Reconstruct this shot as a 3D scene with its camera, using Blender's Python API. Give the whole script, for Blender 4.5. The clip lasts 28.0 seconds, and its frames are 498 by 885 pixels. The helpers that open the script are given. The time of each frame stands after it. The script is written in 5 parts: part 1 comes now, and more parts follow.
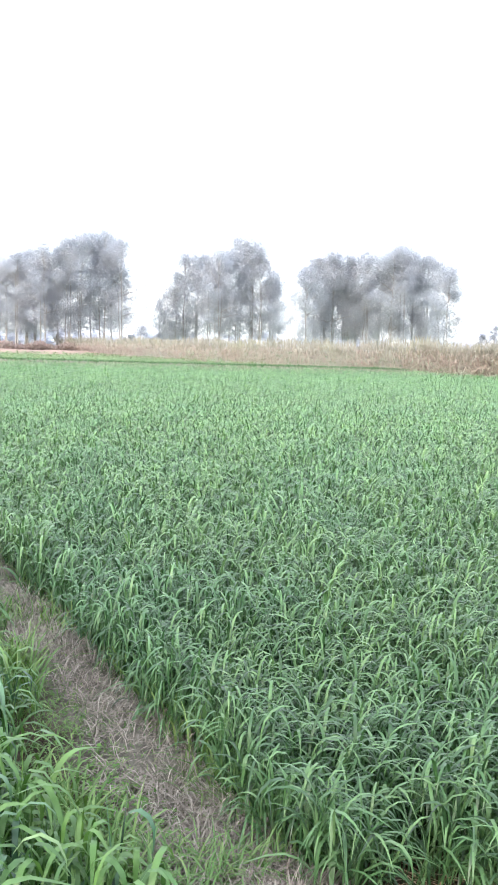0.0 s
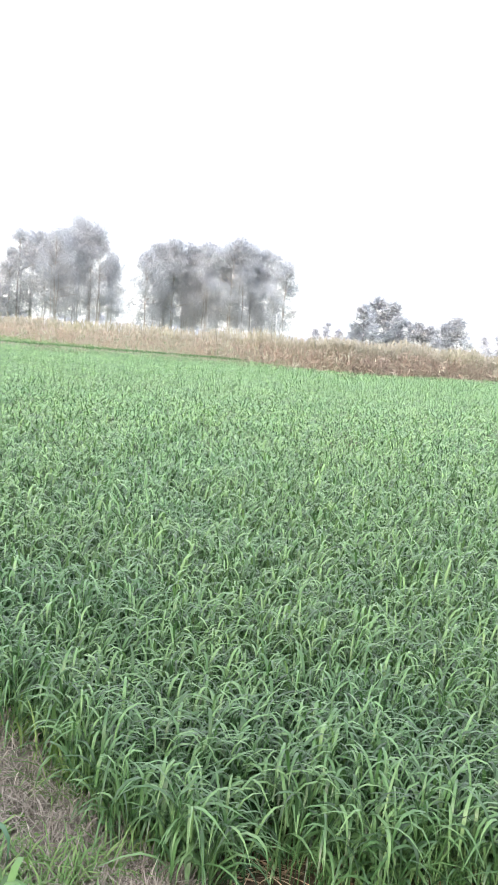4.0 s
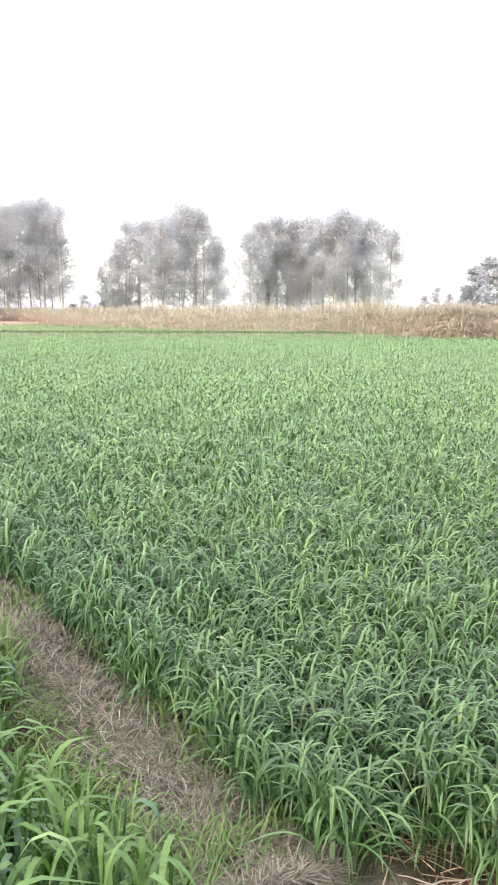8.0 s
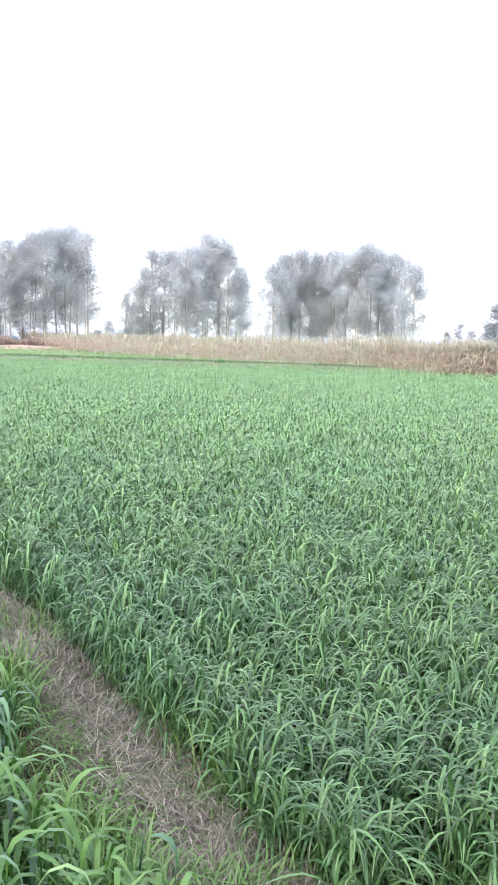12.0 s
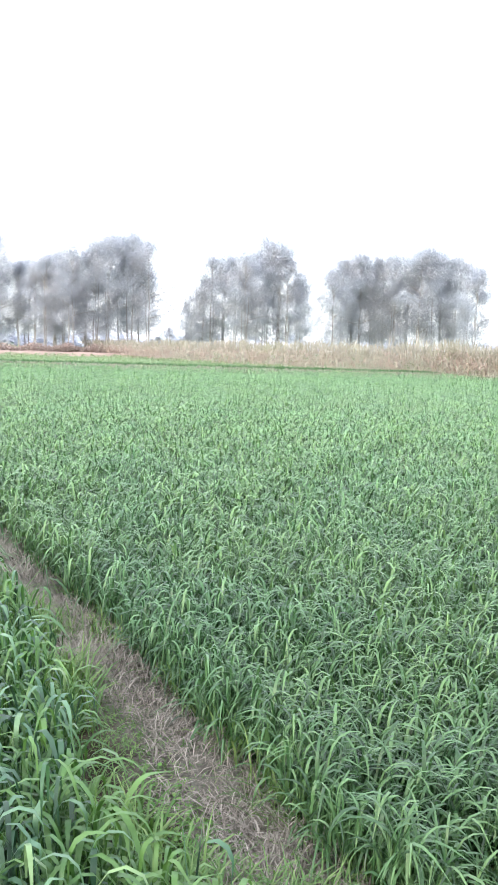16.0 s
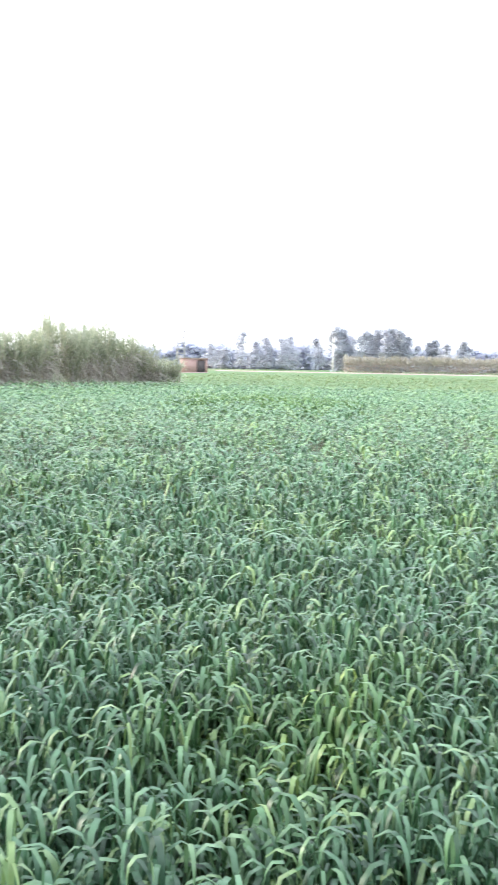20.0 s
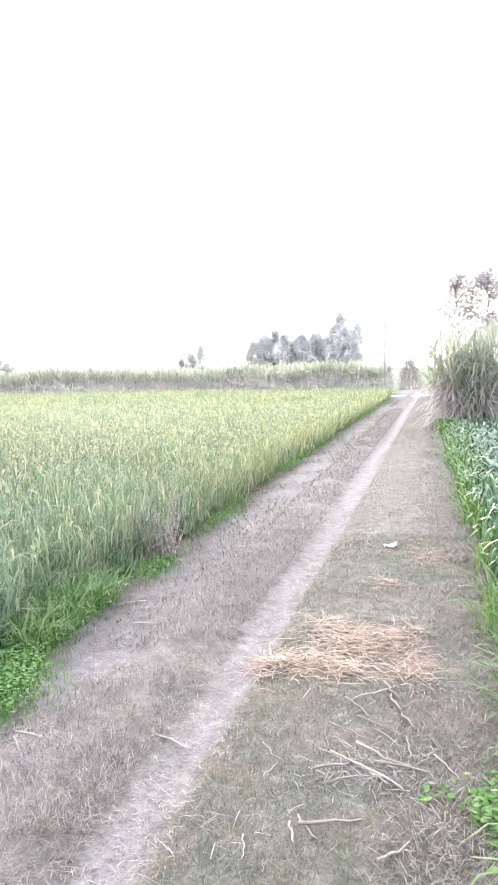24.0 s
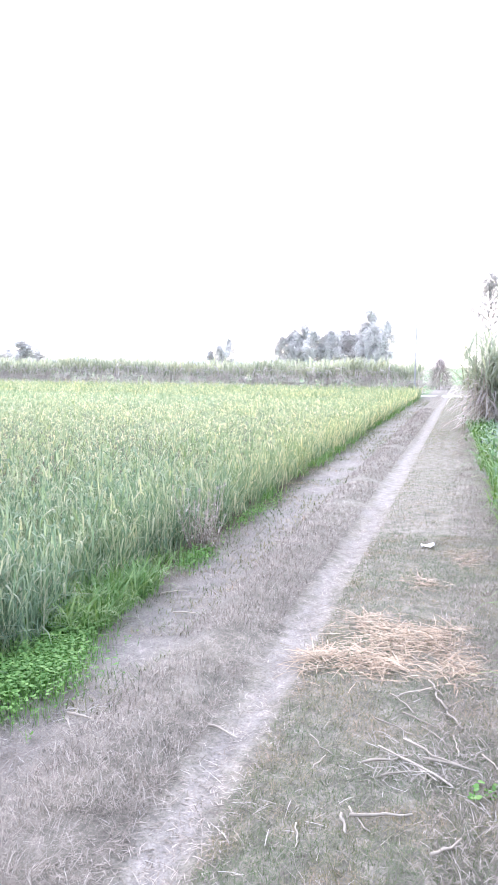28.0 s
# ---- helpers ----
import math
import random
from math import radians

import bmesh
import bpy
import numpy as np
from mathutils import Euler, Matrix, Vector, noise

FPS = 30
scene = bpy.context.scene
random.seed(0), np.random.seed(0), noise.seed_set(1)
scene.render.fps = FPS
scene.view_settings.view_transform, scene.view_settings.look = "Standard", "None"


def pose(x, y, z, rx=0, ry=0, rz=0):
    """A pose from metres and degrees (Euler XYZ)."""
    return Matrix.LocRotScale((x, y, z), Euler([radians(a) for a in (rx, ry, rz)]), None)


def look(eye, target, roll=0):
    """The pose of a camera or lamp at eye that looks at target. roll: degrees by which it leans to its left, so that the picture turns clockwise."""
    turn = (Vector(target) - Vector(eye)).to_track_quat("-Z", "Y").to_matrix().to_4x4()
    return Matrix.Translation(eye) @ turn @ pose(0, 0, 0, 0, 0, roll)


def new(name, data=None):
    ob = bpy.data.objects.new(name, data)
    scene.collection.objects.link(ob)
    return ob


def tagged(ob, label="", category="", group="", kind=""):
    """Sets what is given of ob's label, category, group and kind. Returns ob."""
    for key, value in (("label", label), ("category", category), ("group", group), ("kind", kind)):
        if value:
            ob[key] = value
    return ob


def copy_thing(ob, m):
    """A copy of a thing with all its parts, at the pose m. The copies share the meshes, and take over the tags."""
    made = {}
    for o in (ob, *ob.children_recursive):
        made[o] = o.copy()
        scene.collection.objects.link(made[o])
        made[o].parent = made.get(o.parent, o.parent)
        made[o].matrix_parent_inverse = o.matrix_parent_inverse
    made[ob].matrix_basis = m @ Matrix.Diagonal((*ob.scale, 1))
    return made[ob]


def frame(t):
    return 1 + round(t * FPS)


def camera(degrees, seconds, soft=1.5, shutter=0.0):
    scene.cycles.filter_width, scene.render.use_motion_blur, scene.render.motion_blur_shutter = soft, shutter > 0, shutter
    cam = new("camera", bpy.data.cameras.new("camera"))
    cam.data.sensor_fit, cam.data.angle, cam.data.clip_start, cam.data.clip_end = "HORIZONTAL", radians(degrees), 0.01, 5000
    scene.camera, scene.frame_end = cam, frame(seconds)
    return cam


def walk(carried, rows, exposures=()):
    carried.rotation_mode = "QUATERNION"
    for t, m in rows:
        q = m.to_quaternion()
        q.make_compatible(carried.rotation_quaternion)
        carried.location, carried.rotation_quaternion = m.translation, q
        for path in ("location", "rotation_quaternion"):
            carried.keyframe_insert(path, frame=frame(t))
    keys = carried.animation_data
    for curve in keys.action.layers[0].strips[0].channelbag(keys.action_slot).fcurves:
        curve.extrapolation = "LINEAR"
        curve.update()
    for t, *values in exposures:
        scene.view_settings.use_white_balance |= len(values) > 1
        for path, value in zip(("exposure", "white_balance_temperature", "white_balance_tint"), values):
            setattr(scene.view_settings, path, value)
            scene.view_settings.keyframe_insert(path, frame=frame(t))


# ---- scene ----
cam = camera(34.74, 28.0, soft=1.5, shutter=0.25)

# seconds, place, heading, tilt, lean
PATH = [
    (0, 0.108, -0.090, 1.557, -32.24, -6.80, -1.65),
    (0.5, 0.025, -0.039, 1.576, -32.71, -6.75, -1.03),
    (1, -0.053, 0.019, 1.593, -31.90, -6.89, -0.14),
    (1.5, -0.054, 0.022, 1.602, -28.63, -6.92, -0.62),
    (2, -0.033, 0.009, 1.604, -27.29, -6.92, -2.78),
    (2.5, -0.005, 0.010, 1.611, -26.49, -6.57, -4.06),
    (3, 0.002, 0.017, 1.599, -26.88, -6.35, -4.74),
    (3.5, 0.038, -0.012, 1.583, -42.21, -5.39, -6.12),
    (5.5, 0.050, -0.027, 1.578, -44.53, -9.34, -3.09),
    (6, 0.049, -0.032, 1.578, -44.16, -9.34, -2.45),
    (6.5, 0.075, -0.046, 1.574, -43.35, -8.78, -1.67),
    (7, 0.118, -0.054, 1.569, -40.85, -9.17, -1.51),
    (7.5, 0.091, -0.029, 1.575, -38.75, -9.28, -0.89),
    (8, 0.037, 0.003, 1.593, -36.08, -9.15, -0.37),
    (8.5, -0.000, 0.026, 1.592, -34.80, -8.98, -0.85),
    (9, -0.024, 0.037, 1.586, -35.18, -6.85, -1.64),
    (9.5, -0.012, 0.039, 1.596, -35.26, -6.88, -2.63),
    (10, -0.005, 0.030, 1.602, -35.25, -6.90, -2.69),
    (10.5, -0.006, 0.025, 1.607, -35.31, -6.91, -2.70),
    (11, 0.004, 0.026, 1.606, -35.38, -7.05, -2.36),
    (11.5, 0.009, 0.027, 1.599, -34.91, -6.92, -2.20),
    (13.5, 0.022, 0.002, 1.595, -34.40, -7.27, -1.76),
    (14, 0.008, 0.009, 1.599, -34.22, -7.20, -1.32),
    (14.5, -0.010, 0.018, 1.610, -31.13, -7.08, -0.98),
    (15, -0.022, 0.011, 1.616, -30.48, -7.14, -1.78),
    (15.5, -0.011, -0.001, 1.618, -30.53, -7.05, -1.72),
    (16, 0.003, -0.000, 1.616, -30.41, -6.73, -1.68),
    (16.5, 0.018, 0.003, 1.615, -29.82, -6.76, -1.30),
    (17, 0.011, 0.010, 1.616, -29.47, -6.63, -0.88),
    (17.5, -0.004, 0.008, 1.600, -27.18, -5.46, -0.90),
    (18, -0.026, 0.012, 1.597, -14.83, -5.02, -1.42),
    (18.2, -0.032, 0.017, 1.598, -6.65, -5.28, -0.08),
    (18.5, -0.028, 0.020, 1.599, 0.29, -5.38, -0.56),
    (19, -0.063, 0.018, 1.604, 7.95, -5.28, -0.17),
    (19.5, -0.055, 0.027, 1.608, 12.75, -5.24, -0.41),
    (20, -0.027, 0.037, 1.605, 24.52, -5.58, -1.06),
    (20.5, -0.043, 0.039, 1.610, 30.96, -5.52, -0.53),
    (22.5, -0.008, 0.081, 1.576, 72.94, -4.49, -2.07),
    (23, -0.018, 0.079, 1.581, 85.19, -4.72, -0.31),
    (23.5, -0.045, 0.040, 1.590, 99.94, -5.20, 0.57),
    (24, -0.057, 0.004, 1.594, 103.29, -5.18, 1.18),
    (24.5, -0.040, -0.004, 1.597, 103.81, -5.25, 1.03),
    (25, -0.006, -0.004, 1.601, 104.06, -5.26, 0.63),
    (25.5, 0.001, -0.014, 1.607, 104.17, -5.33, 0.24),
    (26, 0.010, -0.029, 1.609, 104.33, -5.29, -0.37),
    (26.5, 0.006, -0.040, 1.609, 104.27, -5.50, -0.69),
    (27, 0.004, -0.061, 1.611, 104.43, -5.56, -1.10),
    (27.5, 0.006, -0.088, 1.608, 104.76, -5.55, -1.11),
    (28, 0.011, -0.124, 1.596, 105.08, -5.56, -0.66),
]
# seconds, stops, white balance
EXPOSURES = [(0, 1.48, 6000, 10), (4, 1.48, 6300, 11), (5.5, 1.50, 7500, 15), (6, 1.50, 7400, 15), (7, 1.50, 6500, 12), (8, 1.50, 6800, 13), (9, 1.48, 6100, 11), (20.5, 1.50, 6000, 10), (23, 1.70, 6000, 19), (25, 1.76, 5550, 19), (28, 1.76, 5500, 19)]
walk(cam, [(t, pose(x, y, z, 90 + tilt, 0, turn) @ pose(0, 0, 0, 0, 0, -lean)) for t, x, y, z, turn, tilt, lean in PATH], EXPOSURES)

# ---------------------------------------------------------------- light
SUN_TURN, SUN_HEIGHT = 113.0, 19.0       # degrees from north towards west, degrees above the fields

world = bpy.data.worlds.new("hazy_sky")
scene.world = world
world.use_nodes = True
wt = world.node_tree
wt.nodes.clear()
sky = wt.nodes.new("ShaderNodeTexSky")
sky.sky_type, sky.sun_disc = "NISHITA", False
sky.sun_elevation, sky.sun_rotation = radians(SUN_HEIGHT), radians(-SUN_TURN)
sky.dust_density, sky.air_density = 4.0, 1.0
clear = wt.nodes.new("ShaderNodeBackground")
clear.inputs["Strength"].default_value = 0.08
wt.links.new(sky.outputs[0], clear.inputs["Color"])
haze = wt.nodes.new("ShaderNodeBackground")
haze.inputs["Color"].default_value = (1.0, 0.985, 0.97, 1)
haze.inputs["Strength"].default_value = 1.02
both = wt.nodes.new("ShaderNodeAddShader")
wt.links.new(clear.outputs[0], both.inputs[0])
wt.links.new(haze.outputs[0], both.inputs[1])
wo = wt.nodes.new("ShaderNodeOutputWorld")
wt.links.new(both.outputs[0], wo.inputs["Surface"])

sun_data = bpy.data.lights.new("sun", "SUN")
sun_data.energy, sun_data.angle, sun_data.color = 1.15, radians(14), (1.0, 0.90, 0.76)
sun = new("sun", sun_data)
a, e = radians(SUN_TURN), radians(SUN_HEIGHT)
sun.matrix_world = look((0, 0, 0), (math.sin(a) * math.cos(e), -math.cos(a) * math.cos(e), -math.sin(e)))

# ---------------------------------------------------------------- materials


def mat_base(name):
    m = bpy.data.materials.new(name)
    m.use_nodes = True
    m.node_tree.nodes.clear()
    return m, m.node_tree


def ramp_node(nt, stops):
    r = nt.nodes.new("ShaderNodeValToRGB")
    while len(r.color_ramp.elements) < len(stops):
        r.color_ramp.elements.new(0.5)
    for el, (p, c) in zip(r.color_ramp.elements, stops):
        el.position, el.color = p, (*c, 1)
    return r


def noise_node(nt, scale, detail=4.0, rough=0.55, where="Object"):
    tc = nt.nodes.new("ShaderNodeTexCoord")
    n = nt.nodes.new("ShaderNodeTexNoise")
    n.inputs["Scale"].default_value, n.inputs["Detail"].default_value, n.inputs["Roughness"].default_value = scale, detail, rough
    nt.links.new(tc.outputs[where], n.inputs["Vector"])
    return n


def mix_col(nt, fac, c1, c2, mode="MIX"):
    m = nt.nodes.new("ShaderNodeMix")
    m.data_type, m.blend_type = "RGBA", mode
    for sock, v in ((m.inputs[0], fac), (m.inputs[6], c1), (m.inputs[7], c2)):
        if isinstance(v, (int, float)):
            sock.default_value = v
        elif isinstance(v, tuple):
            sock.default_value = (*v, 1)
        else:
            nt.links.new(v, sock)
    return m.outputs[2]


def leaf_mat(name, stops, patch=None, patch_scale=0.25, patch_lo=0.45, patch_hi=0.7, rough=0.45, gloss=0.4, thin=0.3, glow_col=None, haze_mix=0.0, far_haze=None):
    """A leaf that varies blade by blade, with drifts of another tint over the field. Direction, from, to and tint pale
    the far end, as haze painted into the colour.
    """
    m, nt = mat_base(name)
    geo = nt.nodes.new("ShaderNodeNewGeometry")
    r = ramp_node(nt, stops)
    nt.links.new(geo.outputs["Random Per Island"], r.inputs[0])
    col = r.outputs[0]
    if patch:
        n = noise_node(nt, patch_scale)
        pr = ramp_node(nt, [(patch_lo, (0, 0, 0)), (patch_hi, (1, 1, 1))])
        nt.links.new(n.outputs[0], pr.inputs[0])
        col = mix_col(nt, pr.outputs[0], col, mix_col(nt, 1.0, col, patch, "MULTIPLY"))
    # distance haze painted into the base colour along one direction
    if far_haze:
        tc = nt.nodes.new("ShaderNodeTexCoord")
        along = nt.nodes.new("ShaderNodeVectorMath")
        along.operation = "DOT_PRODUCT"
        along.inputs[1].default_value = far_haze[0]
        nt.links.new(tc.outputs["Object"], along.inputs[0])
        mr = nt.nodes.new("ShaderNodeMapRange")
        mr.inputs[1].default_value, mr.inputs[2].default_value = far_haze[1], far_haze[2]
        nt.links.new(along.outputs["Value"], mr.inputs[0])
        col = mix_col(nt, mr.outputs[0], col, mix_col(nt, 1.0, col, far_haze[3], "MULTIPLY"))
    fine = noise_node(nt, 14.0, 3.0)
    fr = ramp_node(nt, [(0.3, (0.78, 0.78, 0.78)), (0.7, (1.12, 1.12, 1.12))])
    nt.links.new(fine.outputs[0], fr.inputs[0])
    col = mix_col(nt, 1.0, col, fr.outputs[0], "MULTIPLY")
    p = nt.nodes.new("ShaderNodeBsdfPrincipled")
    nt.links.new(col, p.inputs["Base Color"])
    p.inputs["Roughness"].default_value = rough
    p.inputs["Specular IOR Level"].default_value = gloss
    tr = nt.nodes.new("ShaderNodeBsdfTranslucent")
    nt.links.new(mix_col(nt, 1.0, col, glow_col or (1.25, 1.3, 0.6), "MULTIPLY"), tr.inputs["Color"])
    mx = nt.nodes.new("ShaderNodeMixShader")
    mx.inputs[0].default_value = thin
    nt.links.new(p.outputs[0], mx.inputs[1])
    nt.links.new(tr.outputs[0], mx.inputs[2])
    last = mx
    if haze_mix:
        # a transparent share lets pale sky through the leaves, standing in for haze
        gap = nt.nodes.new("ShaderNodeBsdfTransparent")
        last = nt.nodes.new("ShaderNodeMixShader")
        last.inputs[0].default_value = haze_mix
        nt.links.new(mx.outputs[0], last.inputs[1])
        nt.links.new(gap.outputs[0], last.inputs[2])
    out = nt.nodes.new("ShaderNodeOutputMaterial")
    nt.links.new(last.outputs[0], out.inputs["Surface"])
    return m


def solid_mat(name, stops, scale=6.0, rough=0.8, gloss=0.2, bump=0.3, bump_scale=40.0, metal=0.0, by_object=0.0):
    """A matt surface with stains at one scale and grain at another."""
    m, nt = mat_base(name)
    n = noise_node(nt, scale, 6.0)
    r = ramp_node(nt, stops)
    nt.links.new(n.outputs[0], r.inputs[0])
    col = r.outputs[0]
    if by_object:
        oi = nt.nodes.new("ShaderNodeObjectInfo")
        rr = ramp_node(nt, [(0, (1 - by_object,) * 3), (1, (1 + by_object,) * 3)])
        nt.links.new(oi.outputs["Random"], rr.inputs[0])
        col = mix_col(nt, 1.0, col, rr.outputs[0], "MULTIPLY")
    p = nt.nodes.new("ShaderNodeBsdfPrincipled")
    nt.links.new(col, p.inputs["Base Color"])
    p.inputs["Roughness"].default_value, p.inputs["Metallic"].default_value = rough, metal
    p.inputs["Specular IOR Level"].default_value = gloss
    g = noise_node(nt, bump_scale, 5.0, 0.65)
    b = nt.nodes.new("ShaderNodeBump")
    b.inputs["Strength"].default_value, b.inputs["Distance"].default_value = bump, 0.02
    nt.links.new(g.outputs[0], b.inputs["Height"])
    nt.links.new(b.outputs[0], p.inputs["Normal"])
    out = nt.nodes.new("ShaderNodeOutputMaterial")
    nt.links.new(p.outputs[0], out.inputs["Surface"])
    return m


# the far end of each near crop is tinted paler in place of haze
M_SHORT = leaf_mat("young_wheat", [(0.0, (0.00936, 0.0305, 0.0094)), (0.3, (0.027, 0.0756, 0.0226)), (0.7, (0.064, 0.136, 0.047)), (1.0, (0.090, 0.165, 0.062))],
                   (0.88, 0.97, 1.15), 0.9, rough=0.48, gloss=0.5, thin=0.10, glow_col=(1.15, 1.3, 0.65), far_haze=((0.6, 0.8, 0), 1.9, 14.0, (2.45, 2.12, 2.2)))
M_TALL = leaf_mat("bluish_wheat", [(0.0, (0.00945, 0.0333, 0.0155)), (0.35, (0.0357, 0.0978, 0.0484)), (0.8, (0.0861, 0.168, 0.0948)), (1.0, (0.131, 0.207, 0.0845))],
                  (1.25, 1.15, 0.72), 1.1, 0.5, 0.72, rough=0.45, gloss=0.5, thin=0.08, glow_col=(1.25, 1.35, 0.65), far_haze=((0, 1, 0), 2.5, 14.0, (2.0, 1.85, 1.78)))
# its warm tint to the west stands in for sun glare
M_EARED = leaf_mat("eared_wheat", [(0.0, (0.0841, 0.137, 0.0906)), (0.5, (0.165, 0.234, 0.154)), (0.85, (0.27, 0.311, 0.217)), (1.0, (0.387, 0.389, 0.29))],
                   (1.1, 1.05, 0.88), 0.4, far_haze=((-1, 0, 0), 4.0, 15.0, (1.62, 1.38, 1.22)), rough=0.7, gloss=0.12, thin=0.42, glow_col=(1.08, 1.12, 0.85))
M_EAR = leaf_mat("wheat_ear", [(0.0, (0.143, 0.205, 0.109)), (1.0, (0.306, 0.346, 0.218))], rough=0.7, gloss=0.2, thin=0.2)
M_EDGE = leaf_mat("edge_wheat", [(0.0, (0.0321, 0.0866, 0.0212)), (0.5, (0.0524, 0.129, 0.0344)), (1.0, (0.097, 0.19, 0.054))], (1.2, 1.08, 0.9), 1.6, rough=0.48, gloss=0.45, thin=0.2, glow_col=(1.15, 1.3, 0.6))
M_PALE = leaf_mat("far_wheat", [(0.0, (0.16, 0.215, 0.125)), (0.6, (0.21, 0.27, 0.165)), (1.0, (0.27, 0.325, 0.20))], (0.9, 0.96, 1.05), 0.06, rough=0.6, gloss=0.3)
M_DARKBAND = leaf_mat("bund_grass", [(0.0, (0.032, 0.09, 0.04)), (1.0, (0.088, 0.18, 0.072))])
M_FRESH = leaf_mat("fresh_grass", [(0.0, (0.0709, 0.15, 0.042)), (0.6, (0.122, 0.217, 0.0714)), (1.0, (0.193, 0.278, 0.105))], (1.1, 1.05, 0.9), 1.0, rough=0.6, gloss=0.35, thin=0.25)
M_HERB = leaf_mat("leafy_herb", [(0.0, (0.0754, 0.162, 0.0442)), (0.6, (0.128, 0.25, 0.0702)), (1.0, (0.203, 0.331, 0.104))], rough=0.65, gloss=0.12, thin=0.25, glow_col=(1.15, 1.25, 0.6))
M_DRYGRASS = leaf_mat("dry_grass", [(0.0, (0.119, 0.103, 0.0855)), (0.5, (0.271, 0.239, 0.204)), (0.85, (0.37, 0.332, 0.29)), (1.0, (0.456, 0.418, 0.366))],
                      (0.74, 0.72, 0.72), 3.2, rough=0.75, gloss=0.15, thin=0.15, glow_col=(1, 1, 1))
M_TURF = leaf_mat("worn_turf", [(0.0, (0.0558, 0.0828, 0.0414)), (0.5, (0.108, 0.14, 0.0774)), (0.85, (0.18, 0.189, 0.131)), (1.0, (0.27, 0.252, 0.198))], (1.45, 1.08, 1.1), 2.6, 0.45, 0.62, rough=0.7, gloss=0.2, thin=0.2)
M_STRAW = leaf_mat("golden_straw", [(0.0, (0.233, 0.166, 0.111)), (0.5, (0.359, 0.269, 0.187)), (1.0, (0.465, 0.382, 0.279))], rough=0.65, gloss=0.2, thin=0.1, glow_col=(1, 1, 1))
M_CANE = leaf_mat("cane_leaf", [(0.0, (0.273, 0.302, 0.238)), (0.5, (0.357, 0.385, 0.309)), (0.8, (0.423, 0.44, 0.36)), (1.0, (0.49, 0.488, 0.415))], (1.08, 1.03, 0.92), 0.6, rough=0.65, gloss=0.2, thin=0.52, glow_col=(1.0, 1.02, 0.85))
M_CANEDRY = leaf_mat("dead_cane_leaf", [(0.0, (0.44, 0.395, 0.38)), (0.5, (0.53, 0.485, 0.465)), (1.0, (0.62, 0.58, 0.55))], rough=0.75, gloss=0.1, thin=0.6, glow_col=(1, 1, 1))
M_REDCANE = leaf_mat("russet_cane_leaf", [(0.0, (0.483, 0.372, 0.329)), (0.4, (0.549, 0.452, 0.403)), (0.75, (0.57, 0.5, 0.446)), (1.0, (0.593, 0.561, 0.488))], (0.97, 1.1, 1.08), 0.25, rough=0.75, gloss=0.1, thin=0.5, glow_col=(1, 0.98, 1))
M_GOLDCANE = leaf_mat("yellow_cane_top", [(0.0, (0.312, 0.288, 0.249)), (0.6, (0.371, 0.347, 0.304)), (1.0, (0.43, 0.41, 0.36))], (1.0, 1.03, 0.93), 0.2, rough=0.7, gloss=0.15, thin=0.45, glow_col=(1.02, 1.02, 0.98))
# leaf colours of the far trees are paled, with the distance haze painted in
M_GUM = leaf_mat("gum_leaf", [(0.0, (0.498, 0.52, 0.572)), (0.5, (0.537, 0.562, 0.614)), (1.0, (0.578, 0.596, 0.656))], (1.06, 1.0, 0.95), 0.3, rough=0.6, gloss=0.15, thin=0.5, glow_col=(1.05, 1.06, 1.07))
M_FARLEAF = leaf_mat("hazed_leaf", [(0.0, (0.616, 0.629, 0.678)), (1.0, (0.669, 0.682, 0.73))], rough=0.7, gloss=0.1, thin=0.5, glow_col=(1.03, 1.03, 1.06), haze_mix=0.25)
M_WOODS = leaf_mat("far_woods_leaf", [(0.0, (0.602, 0.622, 0.703)), (1.0, (0.662, 0.683, 0.765))], rough=0.8, gloss=0.1, thin=0.5, glow_col=(1.0, 1.0, 1.05), haze_mix=0.15)
# the next two also carry the hazy backlight in their pale colour
M_SLIM = leaf_mat("slim_tree_leaf", [(0.0, (0.48, 0.465, 0.45)), (1.0, (0.60, 0.585, 0.565))], rough=0.6, gloss=0.3, thin=0.6, glow_col=(1.05, 1.03, 1.0), haze_mix=0.15)
M_SUNLEAF = leaf_mat("sun_hazed_leaf", [(0.0, (0.737, 0.735, 0.715)), (1.0, (0.849, 0.855, 0.827))], rough=0.7, gloss=0.2, thin=0.65, glow_col=(1.06, 1.03, 1.03), haze_mix=0.22)
M_SCRUB = leaf_mat("dry_scrub", [(0.0, (0.36, 0.285, 0.265)), (0.6, (0.43, 0.345, 0.32)), (1.0, (0.49, 0.40, 0.37))], rough=0.8, gloss=0.1, thin=0.45, glow_col=(1, 1, 1))

M_GUMBARK = solid_mat("pale_bark", [(0.3, (0.30, 0.28, 0.27)), (0.6, (0.42, 0.40, 0.385)), (0.8, (0.30, 0.27, 0.255))], 1.2, 0.8)
M_BARK = solid_mat("grey_bark", [(0.3, (0.10, 0.085, 0.075)), (0.7, (0.24, 0.21, 0.19))], 2.0, 0.9)
M_STALK = solid_mat("cane_stalk", [(0.3, (0.24, 0.205, 0.165)), (0.7, (0.38, 0.33, 0.265))], 3.0, 0.7)
M_STICK = solid_mat("bleached_stick", [(0.3, (0.22, 0.19, 0.155)), (0.7, (0.40, 0.365, 0.31))], 9.0, 0.75, by_object=0.25)
M_BRICK = solid_mat("red_brick", [(0.3, (0.33, 0.215, 0.20)), (0.7, (0.42, 0.285, 0.265))], 2.0, 0.9, by_object=0.15)
